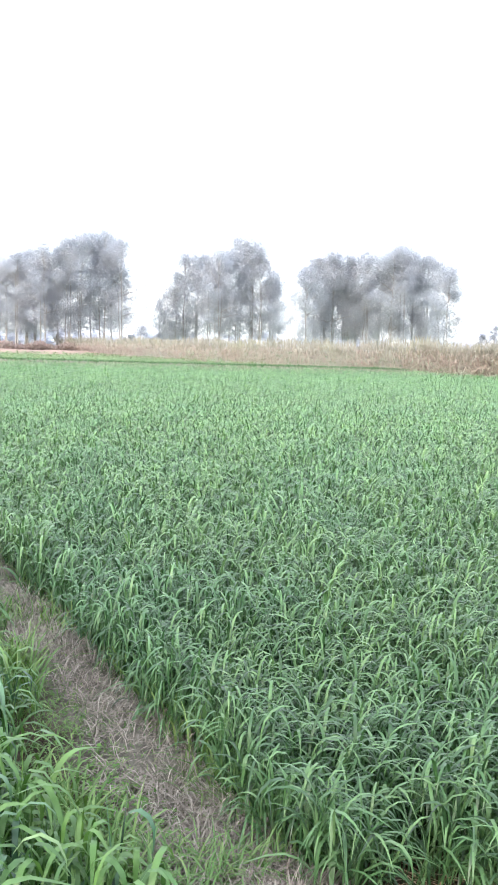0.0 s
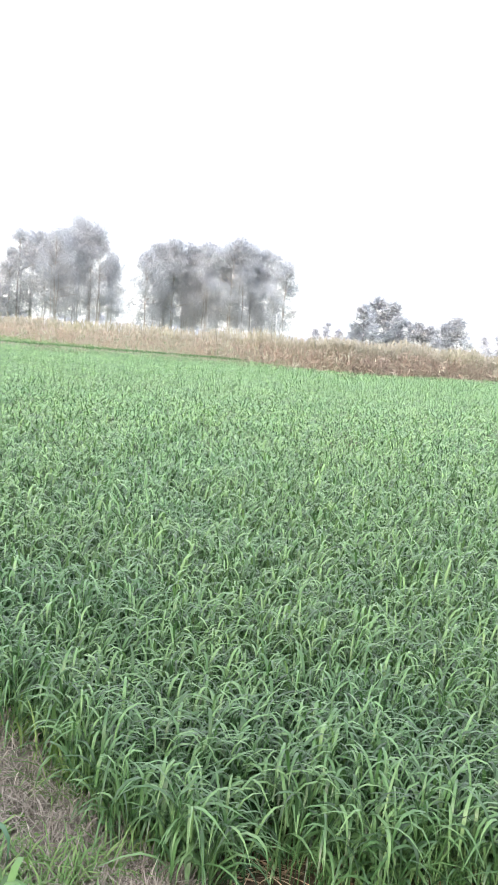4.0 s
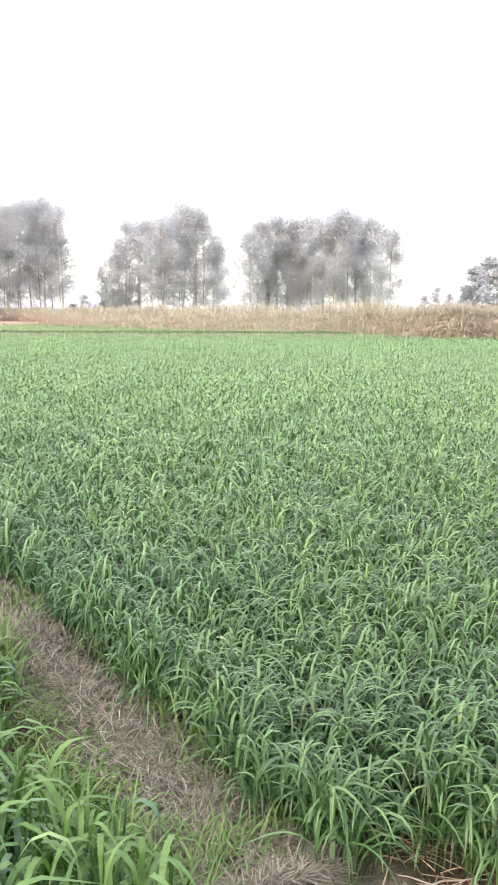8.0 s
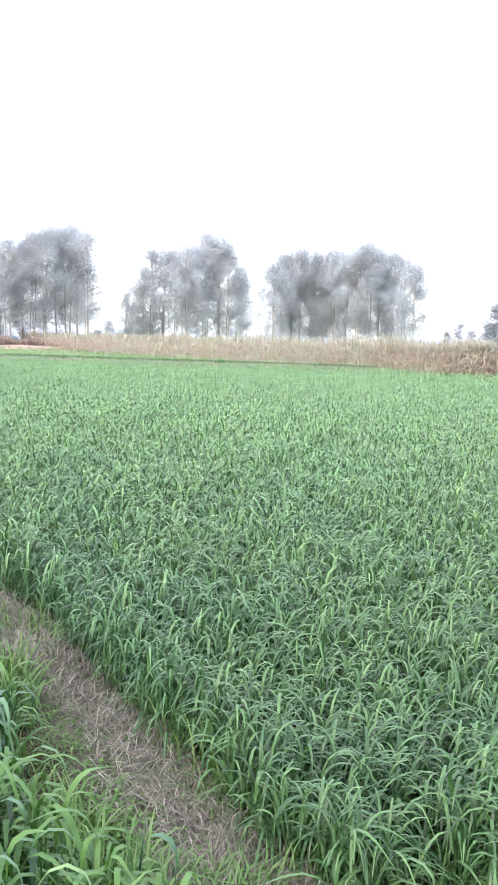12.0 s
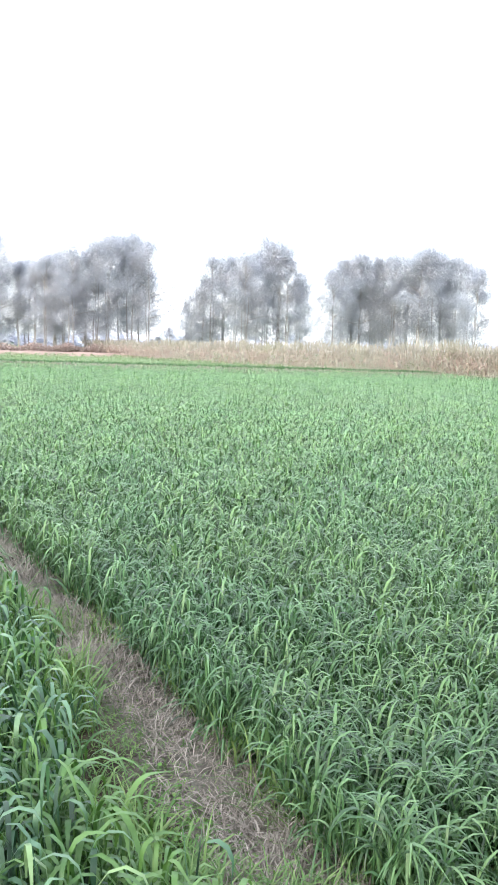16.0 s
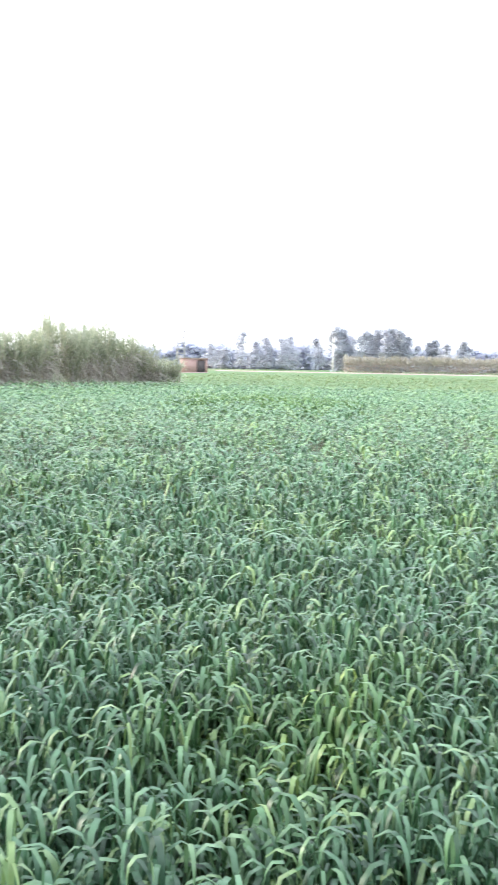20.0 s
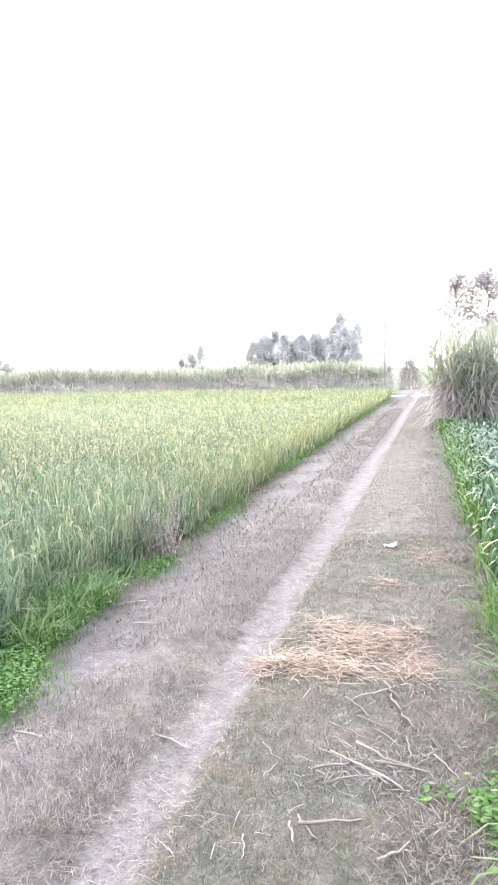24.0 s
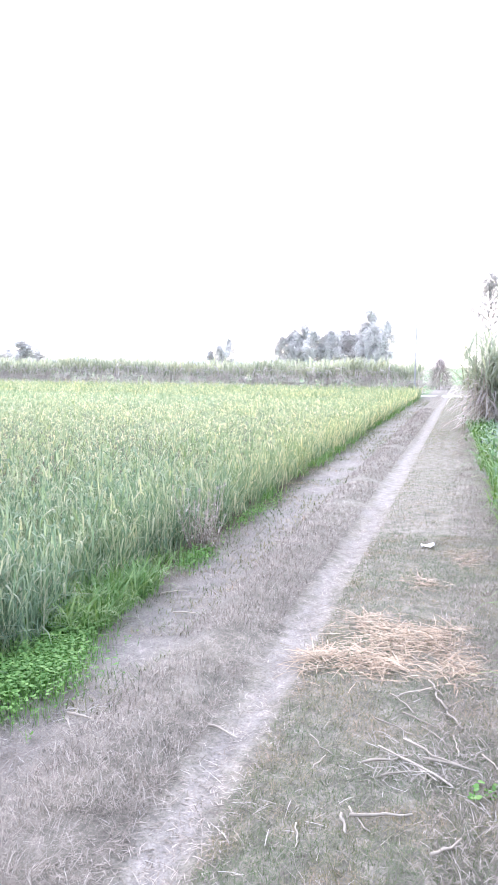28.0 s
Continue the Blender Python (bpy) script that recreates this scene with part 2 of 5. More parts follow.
M_MORTAR = solid_mat("mortar", [(0.3, (0.32, 0.25, 0.235)), (0.7, (0.41, 0.34, 0.32))], 3.0, 0.95)
M_DOOR = solid_mat("dark_iron_door", [(0.3, (0.05, 0.045, 0.05)), (0.7, (0.10, 0.085, 0.085))], 2.0, 0.6)
M_CONCRETE = solid_mat("pale_concrete", [(0.3, (0.52, 0.50, 0.47)), (0.7, (0.70, 0.68, 0.64))], 1.0, 0.85)
M_ROAD = solid_mat("worn_concrete", [(0.3, (0.33, 0.32, 0.30)), (0.7, (0.43, 0.42, 0.40))], 0.8, 0.9)
# steel paled to put the haze over the transformer stand into its colour
M_STEEL = solid_mat("weathered_hazed_steel", [(0.3, (0.24, 0.24, 0.25)), (0.7, (0.34, 0.335, 0.33))], 4.0, 0.75)
M_EARTH = solid_mat("bare_earth", [(0.3, (0.25, 0.182, 0.157)), (0.7, (0.31, 0.235, 0.205))], 0.6, 0.95)
M_TWIG = solid_mat("grey_twigs", [(0.3, (0.22, 0.20, 0.22)), (0.7, (0.31, 0.285, 0.305))], 1.0, 0.9)
M_TRASH = leaf_mat("pale_cane_trash", [(0.0, (0.212, 0.189, 0.158)), (0.6, (0.323, 0.297, 0.264)), (1.0, (0.425, 0.404, 0.37))], rough=0.7, gloss=0.2, thin=0.1, glow_col=(1, 1, 1))
M_PAPER = solid_mat("scrap_paper", [(0.3, (0.72, 0.70, 0.67)), (0.7, (0.82, 0.81, 0.79))], 12.0, 0.7)
M_CLOD = solid_mat("soil_clod", [(0.3, (0.10, 0.072, 0.05)), (0.7, (0.22, 0.16, 0.11))], 12.0, 0.95, by_object=0.2)


def ground_mat():
    """Soil below the crops, the worn lane with its pale wheel line, and far fields, told apart by place."""
    m, nt = mat_base("field_soil")
    tc = nt.nodes.new("ShaderNodeTexCoord")
    sep = nt.nodes.new("ShaderNodeSeparateXYZ")
    nt.links.new(tc.outputs["Object"], sep.inputs[0])
    wob = noise_node(nt, 1.6, 5.0, 0.6)

    def calc(op, a, b):
        n = nt.nodes.new("ShaderNodeMath")
        n.operation = op
        for sock, v in zip(n.inputs, (a, b)):
            if isinstance(v, (int, float)):
                sock.default_value = v
            else:
                nt.links.new(v, sock)
        return n.outputs[0]

    def band(v, centre, half, soft):
        d = calc("ABSOLUTE", calc("SUBTRACT", v, centre), 0)
        mr = nt.nodes.new("ShaderNodeMapRange")
        mr.inputs[1].default_value, mr.inputs[2].default_value, mr.inputs[3].default_value, mr.inputs[4].default_value = half + soft, half - soft, 0, 1
        nt.links.new(d, mr.inputs[0])
        return mr.outputs[0]

    shift = calc("MULTIPLY", calc("SUBTRACT", wob.outputs[0], 0.5), 0.45)
    ragged = noise_node(nt, 17.0, 4.0, 0.7)
    shift = calc("ADD", shift, calc("MULTIPLY", calc("SUBTRACT", ragged.outputs[0], 0.5), 0.22))
    yw = calc("ADD", sep.outputs[1], shift)
    xw = calc("ADD", sep.outputs[0], shift)
    soil_n = noise_node(nt, 5.0, 8.0, 0.65)
    soil = ramp_node(nt, [(0.3, (0.035, 0.029, 0.021)), (0.55, (0.065, 0.053, 0.038)), (0.75, (0.11, 0.088, 0.064))])
    nt.links.new(soil_n.outputs[0], soil.inputs[0])
    lane_n = noise_node(nt, 9.0, 8.0, 0.7)
    lane = ramp_node(nt, [(0.28, (0.09, 0.086, 0.07)), (0.5, (0.16, 0.15, 0.125)), (0.72, (0.255, 0.235, 0.205))])
    nt.links.new(lane_n.outputs[0], lane.inputs[0])
    dust = ramp_node(nt, [(0.3, (0.15, 0.138, 0.13)), (0.7, (0.27, 0.253, 0.24))])
    nt.links.new(lane_n.outputs[0], dust.inputs[0])
    bare = ramp_node(nt, [(0.3, (0.07, 0.055, 0.041)), (0.7, (0.165, 0.128, 0.095))])
    nt.links.new(lane_n.outputs[0], bare.inputs[0])
    col = soil.outputs[0]
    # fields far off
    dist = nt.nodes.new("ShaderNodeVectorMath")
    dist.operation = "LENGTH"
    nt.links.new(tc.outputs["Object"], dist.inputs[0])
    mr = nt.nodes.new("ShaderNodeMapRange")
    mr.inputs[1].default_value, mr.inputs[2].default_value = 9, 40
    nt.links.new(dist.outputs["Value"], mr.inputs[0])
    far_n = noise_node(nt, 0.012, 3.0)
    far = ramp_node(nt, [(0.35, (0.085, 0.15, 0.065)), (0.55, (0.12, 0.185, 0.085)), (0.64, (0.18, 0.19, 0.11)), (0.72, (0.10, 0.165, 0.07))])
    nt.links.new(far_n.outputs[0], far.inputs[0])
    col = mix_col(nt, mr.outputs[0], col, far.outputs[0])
    # the lane along the x axis, its dusty wheel line, and the bare corner
    near_lane = calc("MULTIPLY", band(yw, -0.95, 1.2, 0.12), band(sep.outputs[0], -12, 62, 2))
    col = mix_col(nt, near_lane, col, lane.outputs[0])
    col = mix_col(nt, calc("MULTIPLY", near_lane, band(yw, -1.02, 0.06, 0.08)), col, dust.outputs[0])
    col = mix_col(nt, calc("MULTIPLY", near_lane, calc("MULTIPLY", band(yw, -1.85, 0.28, 0.2), 0.75)), col, dust.outputs[0])
    corner = calc("MULTIPLY", band(xw, 6.6, 5.1, 0.15), band(yw, 0.55, 0.75, 0.2))
    col = mix_col(nt, corner, col, bare.outputs[0])
    strip = calc("MULTIPLY", band(xw, 1.32, 0.20, 0.10), band(sep.outputs[1], 20, 19, 0.5))
    col = mix_col(nt, strip, col, lane.outputs[0])
    crumbs = noise_node(nt, 75.0, 6.0, 0.75)
    cr = ramp_node(nt, [(0.32, (0.55, 0.53, 0.50)), (0.5, (1.0, 1.0, 1.0)), (0.68, (1.3, 1.28, 1.25))])
    nt.links.new(crumbs.outputs[0], cr.inputs[0])
    col = mix_col(nt, 1.0, col, cr.outputs[0], "MULTIPLY")
    p = nt.nodes.new("ShaderNodeBsdfPrincipled")
    p.inputs["Roughness"].default_value, p.inputs["Specular IOR Level"].default_value = 0.95, 0.15
    nt.links.new(col, p.inputs["Base Color"])
    g = noise_node(nt, 30.0, 8.0, 0.7)
    b = nt.nodes.new("ShaderNodeBump")
    b.inputs["Strength"].default_value, b.inputs["Distance"].default_value = 0.6, 0.03
    nt.links.new(g.outputs[0], b.inputs["Height"])
    nt.links.new(b.outputs[0], p.inputs["Normal"])
    out = nt.nodes.new("ShaderNodeOutputMaterial")
    nt.links.new(p.outputs[0], out.inputs["Surface"])
    return m


M_GROUND = ground_mat()

# ---------------------------------------------------------------- tools
rng = np.random.default_rng(7)


def mesh_from(name, co, quads, mats, midx=None, smooth=True):
    me = bpy.data.meshes.new(name)
    co, quads = np.asarray(co, np.float32), np.asarray(quads, np.int32)
    k = quads.shape[1]
    me.vertices.add(len(co))
    me.vertices.foreach_set("co", co.ravel())
    me.loops.add(quads.size)
    me.loops.foreach_set("vertex_index", quads.ravel())
    me.polygons.add(len(quads))
    me.polygons.foreach_set("loop_start", np.arange(0, quads.size, k, dtype=np.int32))
    me.polygons.foreach_set("use_smooth", np.full(len(quads), smooth))
    for m in mats:
        me.materials.append(m)
    if midx is not None:
        me.polygons.foreach_set("material_index", np.asarray(midx, np.int32))
    me.update(calc_edges=True)
    return me


def ribbons(pos, turn, length, width, up0, up1, bend, segs, twist=None, tip=0.06, foot=0.55, fold=None):
    """Leaves as bent ribbons: each starts at pos, leaves at up0 degrees above level towards turn and bends to up1."""
    n = len(pos)
    if n == 0:
        return np.zeros((0, 3)), np.zeros((0, 4), int)
    s = np.linspace(0, 1, segs + 1)
    mid = (s[1:] + s[:-1]) / 2
    k = mid[None, :] ** bend[:, None]
    if fold is not None:
        # the turn is gathered into one short stretch of the leaf
        k = np.clip((mid[None, :] - fold[0][:, None]) / fold[1][:, None] + 0.5, 0, 1)
        k = k * k * (3 - 2 * k)
    ang = np.radians(up0[:, None] + (up1 - up0)[:, None] * k)
    step = (length / segs)[:, None]
    rad = np.concatenate([np.zeros((n, 1)), np.cumsum(np.cos(ang) * step, 1)], 1)
    rise = np.concatenate([np.zeros((n, 1)), np.cumsum(np.sin(ang) * step, 1)], 1)
    dx, dy = np.cos(turn)[:, None], np.sin(turn)[:, None]
    cx, cy, cz = pos[:, 0:1] + rad * dx, pos[:, 1:2] + rad * dy, pos[:, 2:3] + rise
    prof = np.minimum(1, foot + s * 2.2) * np.clip((1 - s) * 2.2, tip, 1) ** 0.8
    w = width[:, None] * prof[None, :] / 2
    tw = (twist[:, None] * s[None, :]) if twist is not None else np.zeros((n, segs + 1))
    sx, sy, sz = -dy * np.cos(tw), dx * np.cos(tw), np.sin(tw)
    left = np.stack([cx - sx * w, cy - sy * w, cz - sz * w], -1)
    right = np.stack([cx + sx * w, cy + sy * w, cz + sz * w], -1)
    co = np.stack([left, right], 2).reshape(-1, 3)
    base = (np.arange(n) * (segs + 1) * 2)[:, None] + (np.arange(segs) * 2)[None, :]
    q = np.stack([base, base + 1, base + 3, base + 2], -1).reshape(-1, 4)
    return co, q


def joined(*pieces):
    cos, qs, k = [], [], 0
    for co, q in pieces:
        cos.append(co)
        qs.append(q + k)
        k += len(co)
    return np.concatenate(cos), np.concatenate(qs)


def tube(points, radii, sides=6):
    """A closed, tapering tube along points."""
    pts = np.asarray(points, float)
    n = len(pts)
    d = np.gradient(pts, axis=0)
    d /= np.linalg.norm(d, axis=1)[:, None] + 1e-9
    ref = np.where(np.abs(d[:, 2:3]) > 0.9, np.array([[1.0, 0, 0]]), np.array([[0, 0, 1.0]]))
    u = np.cross(d, ref)
    u /= np.linalg.norm(u, axis=1)[:, None] + 1e-9
    v = np.cross(d, u)
    a = np.arange(sides) / sides * 2 * np.pi
    r = np.asarray(radii, float)[:, None, None]
    co = pts[:, None, :] + r * (np.cos(a)[None, :, None] * u[:, None, :] + np.sin(a)[None, :, None] * v[:, None, :])
    co = np.concatenate([co.reshape(-1, 3), pts[:1], pts[-1:]])
    i, j = np.meshgrid(np.arange(n - 1), np.arange(sides), indexing="ij")
    b, c = i * sides + j, i * sides + (j + 1) % sides
    q = np.stack([b, c, c + sides, b + sides], -1).reshape(-1, 4)
    jj = np.arange(0, sides, 2)
    lo = np.stack([np.full(len(jj), n * sides), (jj + 2) % sides, (jj + 1) % sides, jj], -1)
    hi = np.stack([np.full(len(jj), n * sides + 1), (n - 1) * sides + jj, (n - 1) * sides + (jj + 1) % sides, (n - 1) * sides + (jj + 2) % sides], -1)
    return co, np.concatenate([q, lo, hi])


def part(name, geo, material, parent, label=""):
    me = geo if isinstance(geo, bpy.types.Mesh) else mesh_from(name, geo[0], geo[1], [material])
    ob = new(name, me)
    ob.parent = parent
    if label:
        tagged(ob, label)
    return ob


def box_geo(x0, x1, y0, y1, z0, z1):
    co = np.array([(x, y, z) for z in (z0, z1) for y in (y0, y1) for x in (x0, x1)], float)
    q = np.array([(0, 2, 3, 1), (4, 5, 7, 6), (0, 1, 5, 4), (2, 6, 7, 3), (0, 4, 6, 2), (1, 3, 7, 5)])
    return co, q


def u(lo, hi, n):
    return rng.uniform(lo, hi, n)


def az_place(turn, dist):
    a = radians(turn)
    return -math.sin(a) * dist, math.cos(a) * dist


def wave(x, y, k=1.0, s=0.0):
    """A cheap uneven value in -1..1 over the ground."""
    return (np.sin(x * 1.7 * k + 1.3 + s) * np.cos(y * 1.3 * k - 0.7 + s) + np.sin(x * 0.61 * k - y * 0.83 * k + 2.1 * s + 0.4) + np.sin(x * 3.9 * k + y * 2.7 * k + s)) / 3


def bund_mid(y):
    """The bund swings a little towards the young wheat as it leaves the lane."""
    return np.interp(y, [1.2, 2.2, 3.5, 6.0, 20.0], [1.18, 1.23, 1.33, 1.38, 1.42])


def ground_height(x, y):
    """The lane's ruts and ridge and the low bund between the two wheat fields."""
    lane = np.exp(-((y + 0.95) / 1.6) ** 6) * (x < 40)
    z = lane * (0.035 - 0.05 * np.exp(-((y + 1.02) / 0.17) ** 2) + 0.045 * np.exp(-((y + 1.42) / 0.18) ** 2) - 0.02 * np.exp(-((y + 1.85) / 0.15) ** 2))
    bund = np.exp(-((x - 1.0 - 0.5 * (bund_mid(y) - 0.8)) / 0.28) ** 4) * (y > 1.2) * (y < 58)
    return z + bund * 0.07 + 0.012 * wave(x, y, 2.3) * np.exp(-(x * x + y * y) / 900)


# ---------------------------------------------------------------- ground
def make_ground():
    n = 230
    t = np.linspace(-1, 1, n)
    g = np.sinh(t * 8.2) / np.sinh(8.2) * 2600
    xs, ys = np.meshgrid(g - 2.0, g + 0.3, indexing="ij")
    co = np.stack([xs, ys, ground_height(xs, ys)], -1).reshape(-1, 3)
    i, j = np.meshgrid(np.arange(n - 1), np.arange(n - 1), indexing="ij")
    b = i * n + j
    q = np.stack([b, b + n, b + n + 1, b + 1], -1).reshape(-1, 4)
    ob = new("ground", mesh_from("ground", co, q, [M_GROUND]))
    return tagged(ob, "flat farm ground with a worn dusty lane between wheat fields", "ground", kind="structure")


make_ground()


# ---------------------------------------------------------------- crops
def scatter(n0, r0, r1, fall, lo, hi, keep):
    """Places round the standpoint, thick near by and thinner further off, between two headings, where keep(x, y) holds."""
    th = radians(hi - lo)
    inner = int(0.5 * th * r0 * r0 * n0)
    k = 2 - fall
    outer = int(th * n0 * r0 ** fall * (r1 ** k - r0 ** k) / k)
    r = np.concatenate([r0 * np.sqrt(u(0.01, 1, inner)), (u(0, 1, outer) * (r1 ** k - r0 ** k) + r0 ** k) ** (1 / k)])
    a = np.radians(u(lo, hi, inner + outer))
    x, y = -np.sin(a) * r, np.cos(a) * r
    ok = keep(x, y)
    return x[ok], y[ok], r[ok]


def crop(name, label, mat, n0, r0, r1, fall, lo, hi, keep, height, leaf, width, arch, lean, lean_amt, category="wheat", grow=0.40, stems=0.3, bend=(1.2, 2.2), start=(0.15, 0.72), tuft=6, low=0.15, fold=(0.42, 0.72, 0.3, 0.55)):
    """One field: plants with arching leaves from the upper stems, and upright stems between them near the lane. lean: heading to which leaves tend."""
    x, y, r = scatter(n0 / tuft, r0, r1, fall, lo, hi, keep)
    x, y, r = (np.repeat(v, tuft) for v in (x, y, r))
    n = len(x)
    far = np.maximum(r / r0, 1)
    spread = 0.016 * far ** 1.3
    x, y = x + rng.normal(size=n) * spread, y + rng.normal(size=n) * spread
    pieces = []
    turn_all = u(0, 2 * np.pi, n)
    ln = np.radians(90 + lean)
    turn_all = turn_all + lean_amt * np.sin(ln - turn_all)
    hh = height * (1 + 0.16 * wave(x, y, 1.1, 2.0) + 0.16 * wave(x, y, 3.6)) * np.repeat(u(0.85, 1.12, n // tuft), tuft)
    ww = width * u(0.6, 1.15, n) * far ** grow
    # further off more leaves are flat tops turned sunward, brightening the field in the camera's view
    k = np.clip((r - 2.5) / 15, 0, 1)
    top = rng.random(n) < 0.86 * k * k * (3 - 2 * k)
    for sel, segs in ((~top & (r < 4.2), 8), (~top & (r >= 4.2) & (r < 7), 6), (~top & (r >= 7) & (r < 11), 4), (~top & (r >= 11), 3)):
        m = int(sel.sum())
        if not m:
            continue
        gz = ground_height(x[sel], y[sel])
        foot = rng.random(m) < low
        pos = np.stack([x[sel], y[sel], gz + hh[sel] * np.where(foot, 0.0, u(*start, m))], -1)
        turns = (u(fold[0], fold[1], m), u(fold[2], fold[3], m))
        pieces.append(ribbons(pos, turn_all[sel], leaf * u(0.6, 1.25, m) * np.where(foot, 1.35, 1.0) * far[sel] ** 0.12, ww[sel], u(58, 88, m), u(arch[0], arch[1], m), u(*bend, m), segs, u(-0.4, 0.4, m), foot=0.35, fold=turns))
    sunward = np.radians(90 + 120.0)
    for sel, segs in ((top & (r < 9), 5), (top & (r >= 9) & (r < 18), 3), (top & (r >= 18), 2)):
        m = int(sel.sum())
        if not m:
            continue
        pos = np.stack([x[sel], y[sel], ground_height(x[sel], y[sel]) + hh[sel] * u(0.6, 1.0, m)], -1)
        turn = turn_all[sel] + 0.8 * np.sin(sunward - turn_all[sel])
        pieces.append(ribbons(pos, turn, leaf * u(0.45, 0.9, m) * far[sel] ** 0.12, ww[sel] * 1.05, u(15, 65, m), u(-75, -25, m), u(0.7, 1.2, m), segs, u(-0.4, 0.4, m)))
    sel = (r < 8) & (rng.random(n) < stems)
    m = int(sel.sum())
    if m:
        pos = np.stack([x[sel], y[sel], ground_height(x[sel], y[sel]) - 0.01], -1)
        pieces.append(ribbons(pos, u(0, 6.28, m), hh[sel] * u(0.6, 0.95, m), ww[sel] * 0.6, u(78, 90, m), u(65, 95, m), u(1, 2, m), 2))
    co, q = joined(*pieces)
    ob = new(name, mesh_from(name, co, q, [mat]))
    return tagged(ob, label, category, kind="stuff")


def in_tall(x, y):
    edge = np.interp(x, [-25, -13, -9, -3], [0.10, 0.26, 0.38, 0.44]) + 0.08 * wave(x, y, 1.5)
    near = np.where(x > -0.2, 0.95 + 0.1 * wave(x, y, 2.0), edge)
    side = np.where(y < 14, -18.6 - 0.2 * y, -29.8)
    patch = (x > -0.35 + 0.16 * np.abs(y - 13.5) + 0.2 * wave(x, y, 1.0)) & (y > 10.5) & (y < 20.5)
    return (x < np.interp(y, [2.0, 3.0, 6.0, 18.0, 24.0], [0.80, 0.90, 1.04, 1.10, 1.22]) + 0.10 * wave(x, y, 1.9)) & (y > near) & (x > side) & (y < 46 + 0.25 * x) & ~patch


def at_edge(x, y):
    """The yellow green strip of the bluish field, beside the bund and beside the lane."""
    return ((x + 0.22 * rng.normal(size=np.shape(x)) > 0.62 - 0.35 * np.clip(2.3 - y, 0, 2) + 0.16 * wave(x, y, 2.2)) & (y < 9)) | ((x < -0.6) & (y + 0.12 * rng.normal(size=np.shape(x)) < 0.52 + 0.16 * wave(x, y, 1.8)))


def a_far(x):
    return 58 - 0.52 * (x - 1.3)


def in_short(x, y):
    front = np.interp(x, [1.40, 1.52, 1.57, 1.68, 1.72, 1.82, 1.87, 1.94, 1.99, 3.0], [1.42, 1.38, 1.52, 1.46, 1.15, 1.02, 1.12, 1.06, 0.78, 0.6]) + 0.03 * wave(x, y, 4.2)
    return (x > np.interp(y, [1.3, 1.8, 2.4, 3.5, 6.0, 20.0], [1.40, 1.36, 1.42, 1.46, 1.48, 1.52]) + 0.06 * wave(x, y, 2.4)) & (y > front) & (y < a_far(x)) & ~((x > 37.5) & (y > 30.5)) & (x < 75)


def in_eared(x, y):
    return (y < -2.35 + 0.13 * wave(x, y, 1.4)) & (x > -40.5) & (x < 40)


def in_north(x, y):
    left = (x < 1.0) & (y > 47 + 0.25 * x) & (x > -34 - 0.35 * (y - 50))
    right = (x >= 1.0) & (y > a_far(x) + 3.0) & (x < 37.5)
    return (left | right) & (y < 112)


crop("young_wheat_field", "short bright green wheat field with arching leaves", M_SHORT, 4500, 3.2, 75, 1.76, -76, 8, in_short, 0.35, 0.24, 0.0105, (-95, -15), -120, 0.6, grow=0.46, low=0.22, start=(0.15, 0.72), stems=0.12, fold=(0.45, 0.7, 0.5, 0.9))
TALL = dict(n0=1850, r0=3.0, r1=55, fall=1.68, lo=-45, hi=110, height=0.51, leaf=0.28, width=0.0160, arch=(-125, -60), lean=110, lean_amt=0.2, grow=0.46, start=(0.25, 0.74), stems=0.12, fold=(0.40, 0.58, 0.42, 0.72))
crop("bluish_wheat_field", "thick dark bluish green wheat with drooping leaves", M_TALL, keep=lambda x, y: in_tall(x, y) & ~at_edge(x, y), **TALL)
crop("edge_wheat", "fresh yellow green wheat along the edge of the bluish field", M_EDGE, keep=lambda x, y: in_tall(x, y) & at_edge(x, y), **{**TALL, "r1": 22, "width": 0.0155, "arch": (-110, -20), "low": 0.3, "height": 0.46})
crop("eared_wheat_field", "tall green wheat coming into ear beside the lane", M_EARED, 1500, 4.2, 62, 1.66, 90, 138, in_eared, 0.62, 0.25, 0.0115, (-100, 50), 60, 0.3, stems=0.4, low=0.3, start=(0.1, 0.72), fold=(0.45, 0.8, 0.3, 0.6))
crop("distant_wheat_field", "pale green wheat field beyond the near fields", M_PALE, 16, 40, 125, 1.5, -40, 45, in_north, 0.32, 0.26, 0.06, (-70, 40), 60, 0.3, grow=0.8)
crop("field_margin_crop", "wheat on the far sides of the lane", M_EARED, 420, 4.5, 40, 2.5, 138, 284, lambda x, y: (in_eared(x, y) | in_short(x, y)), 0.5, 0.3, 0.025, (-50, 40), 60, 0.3)


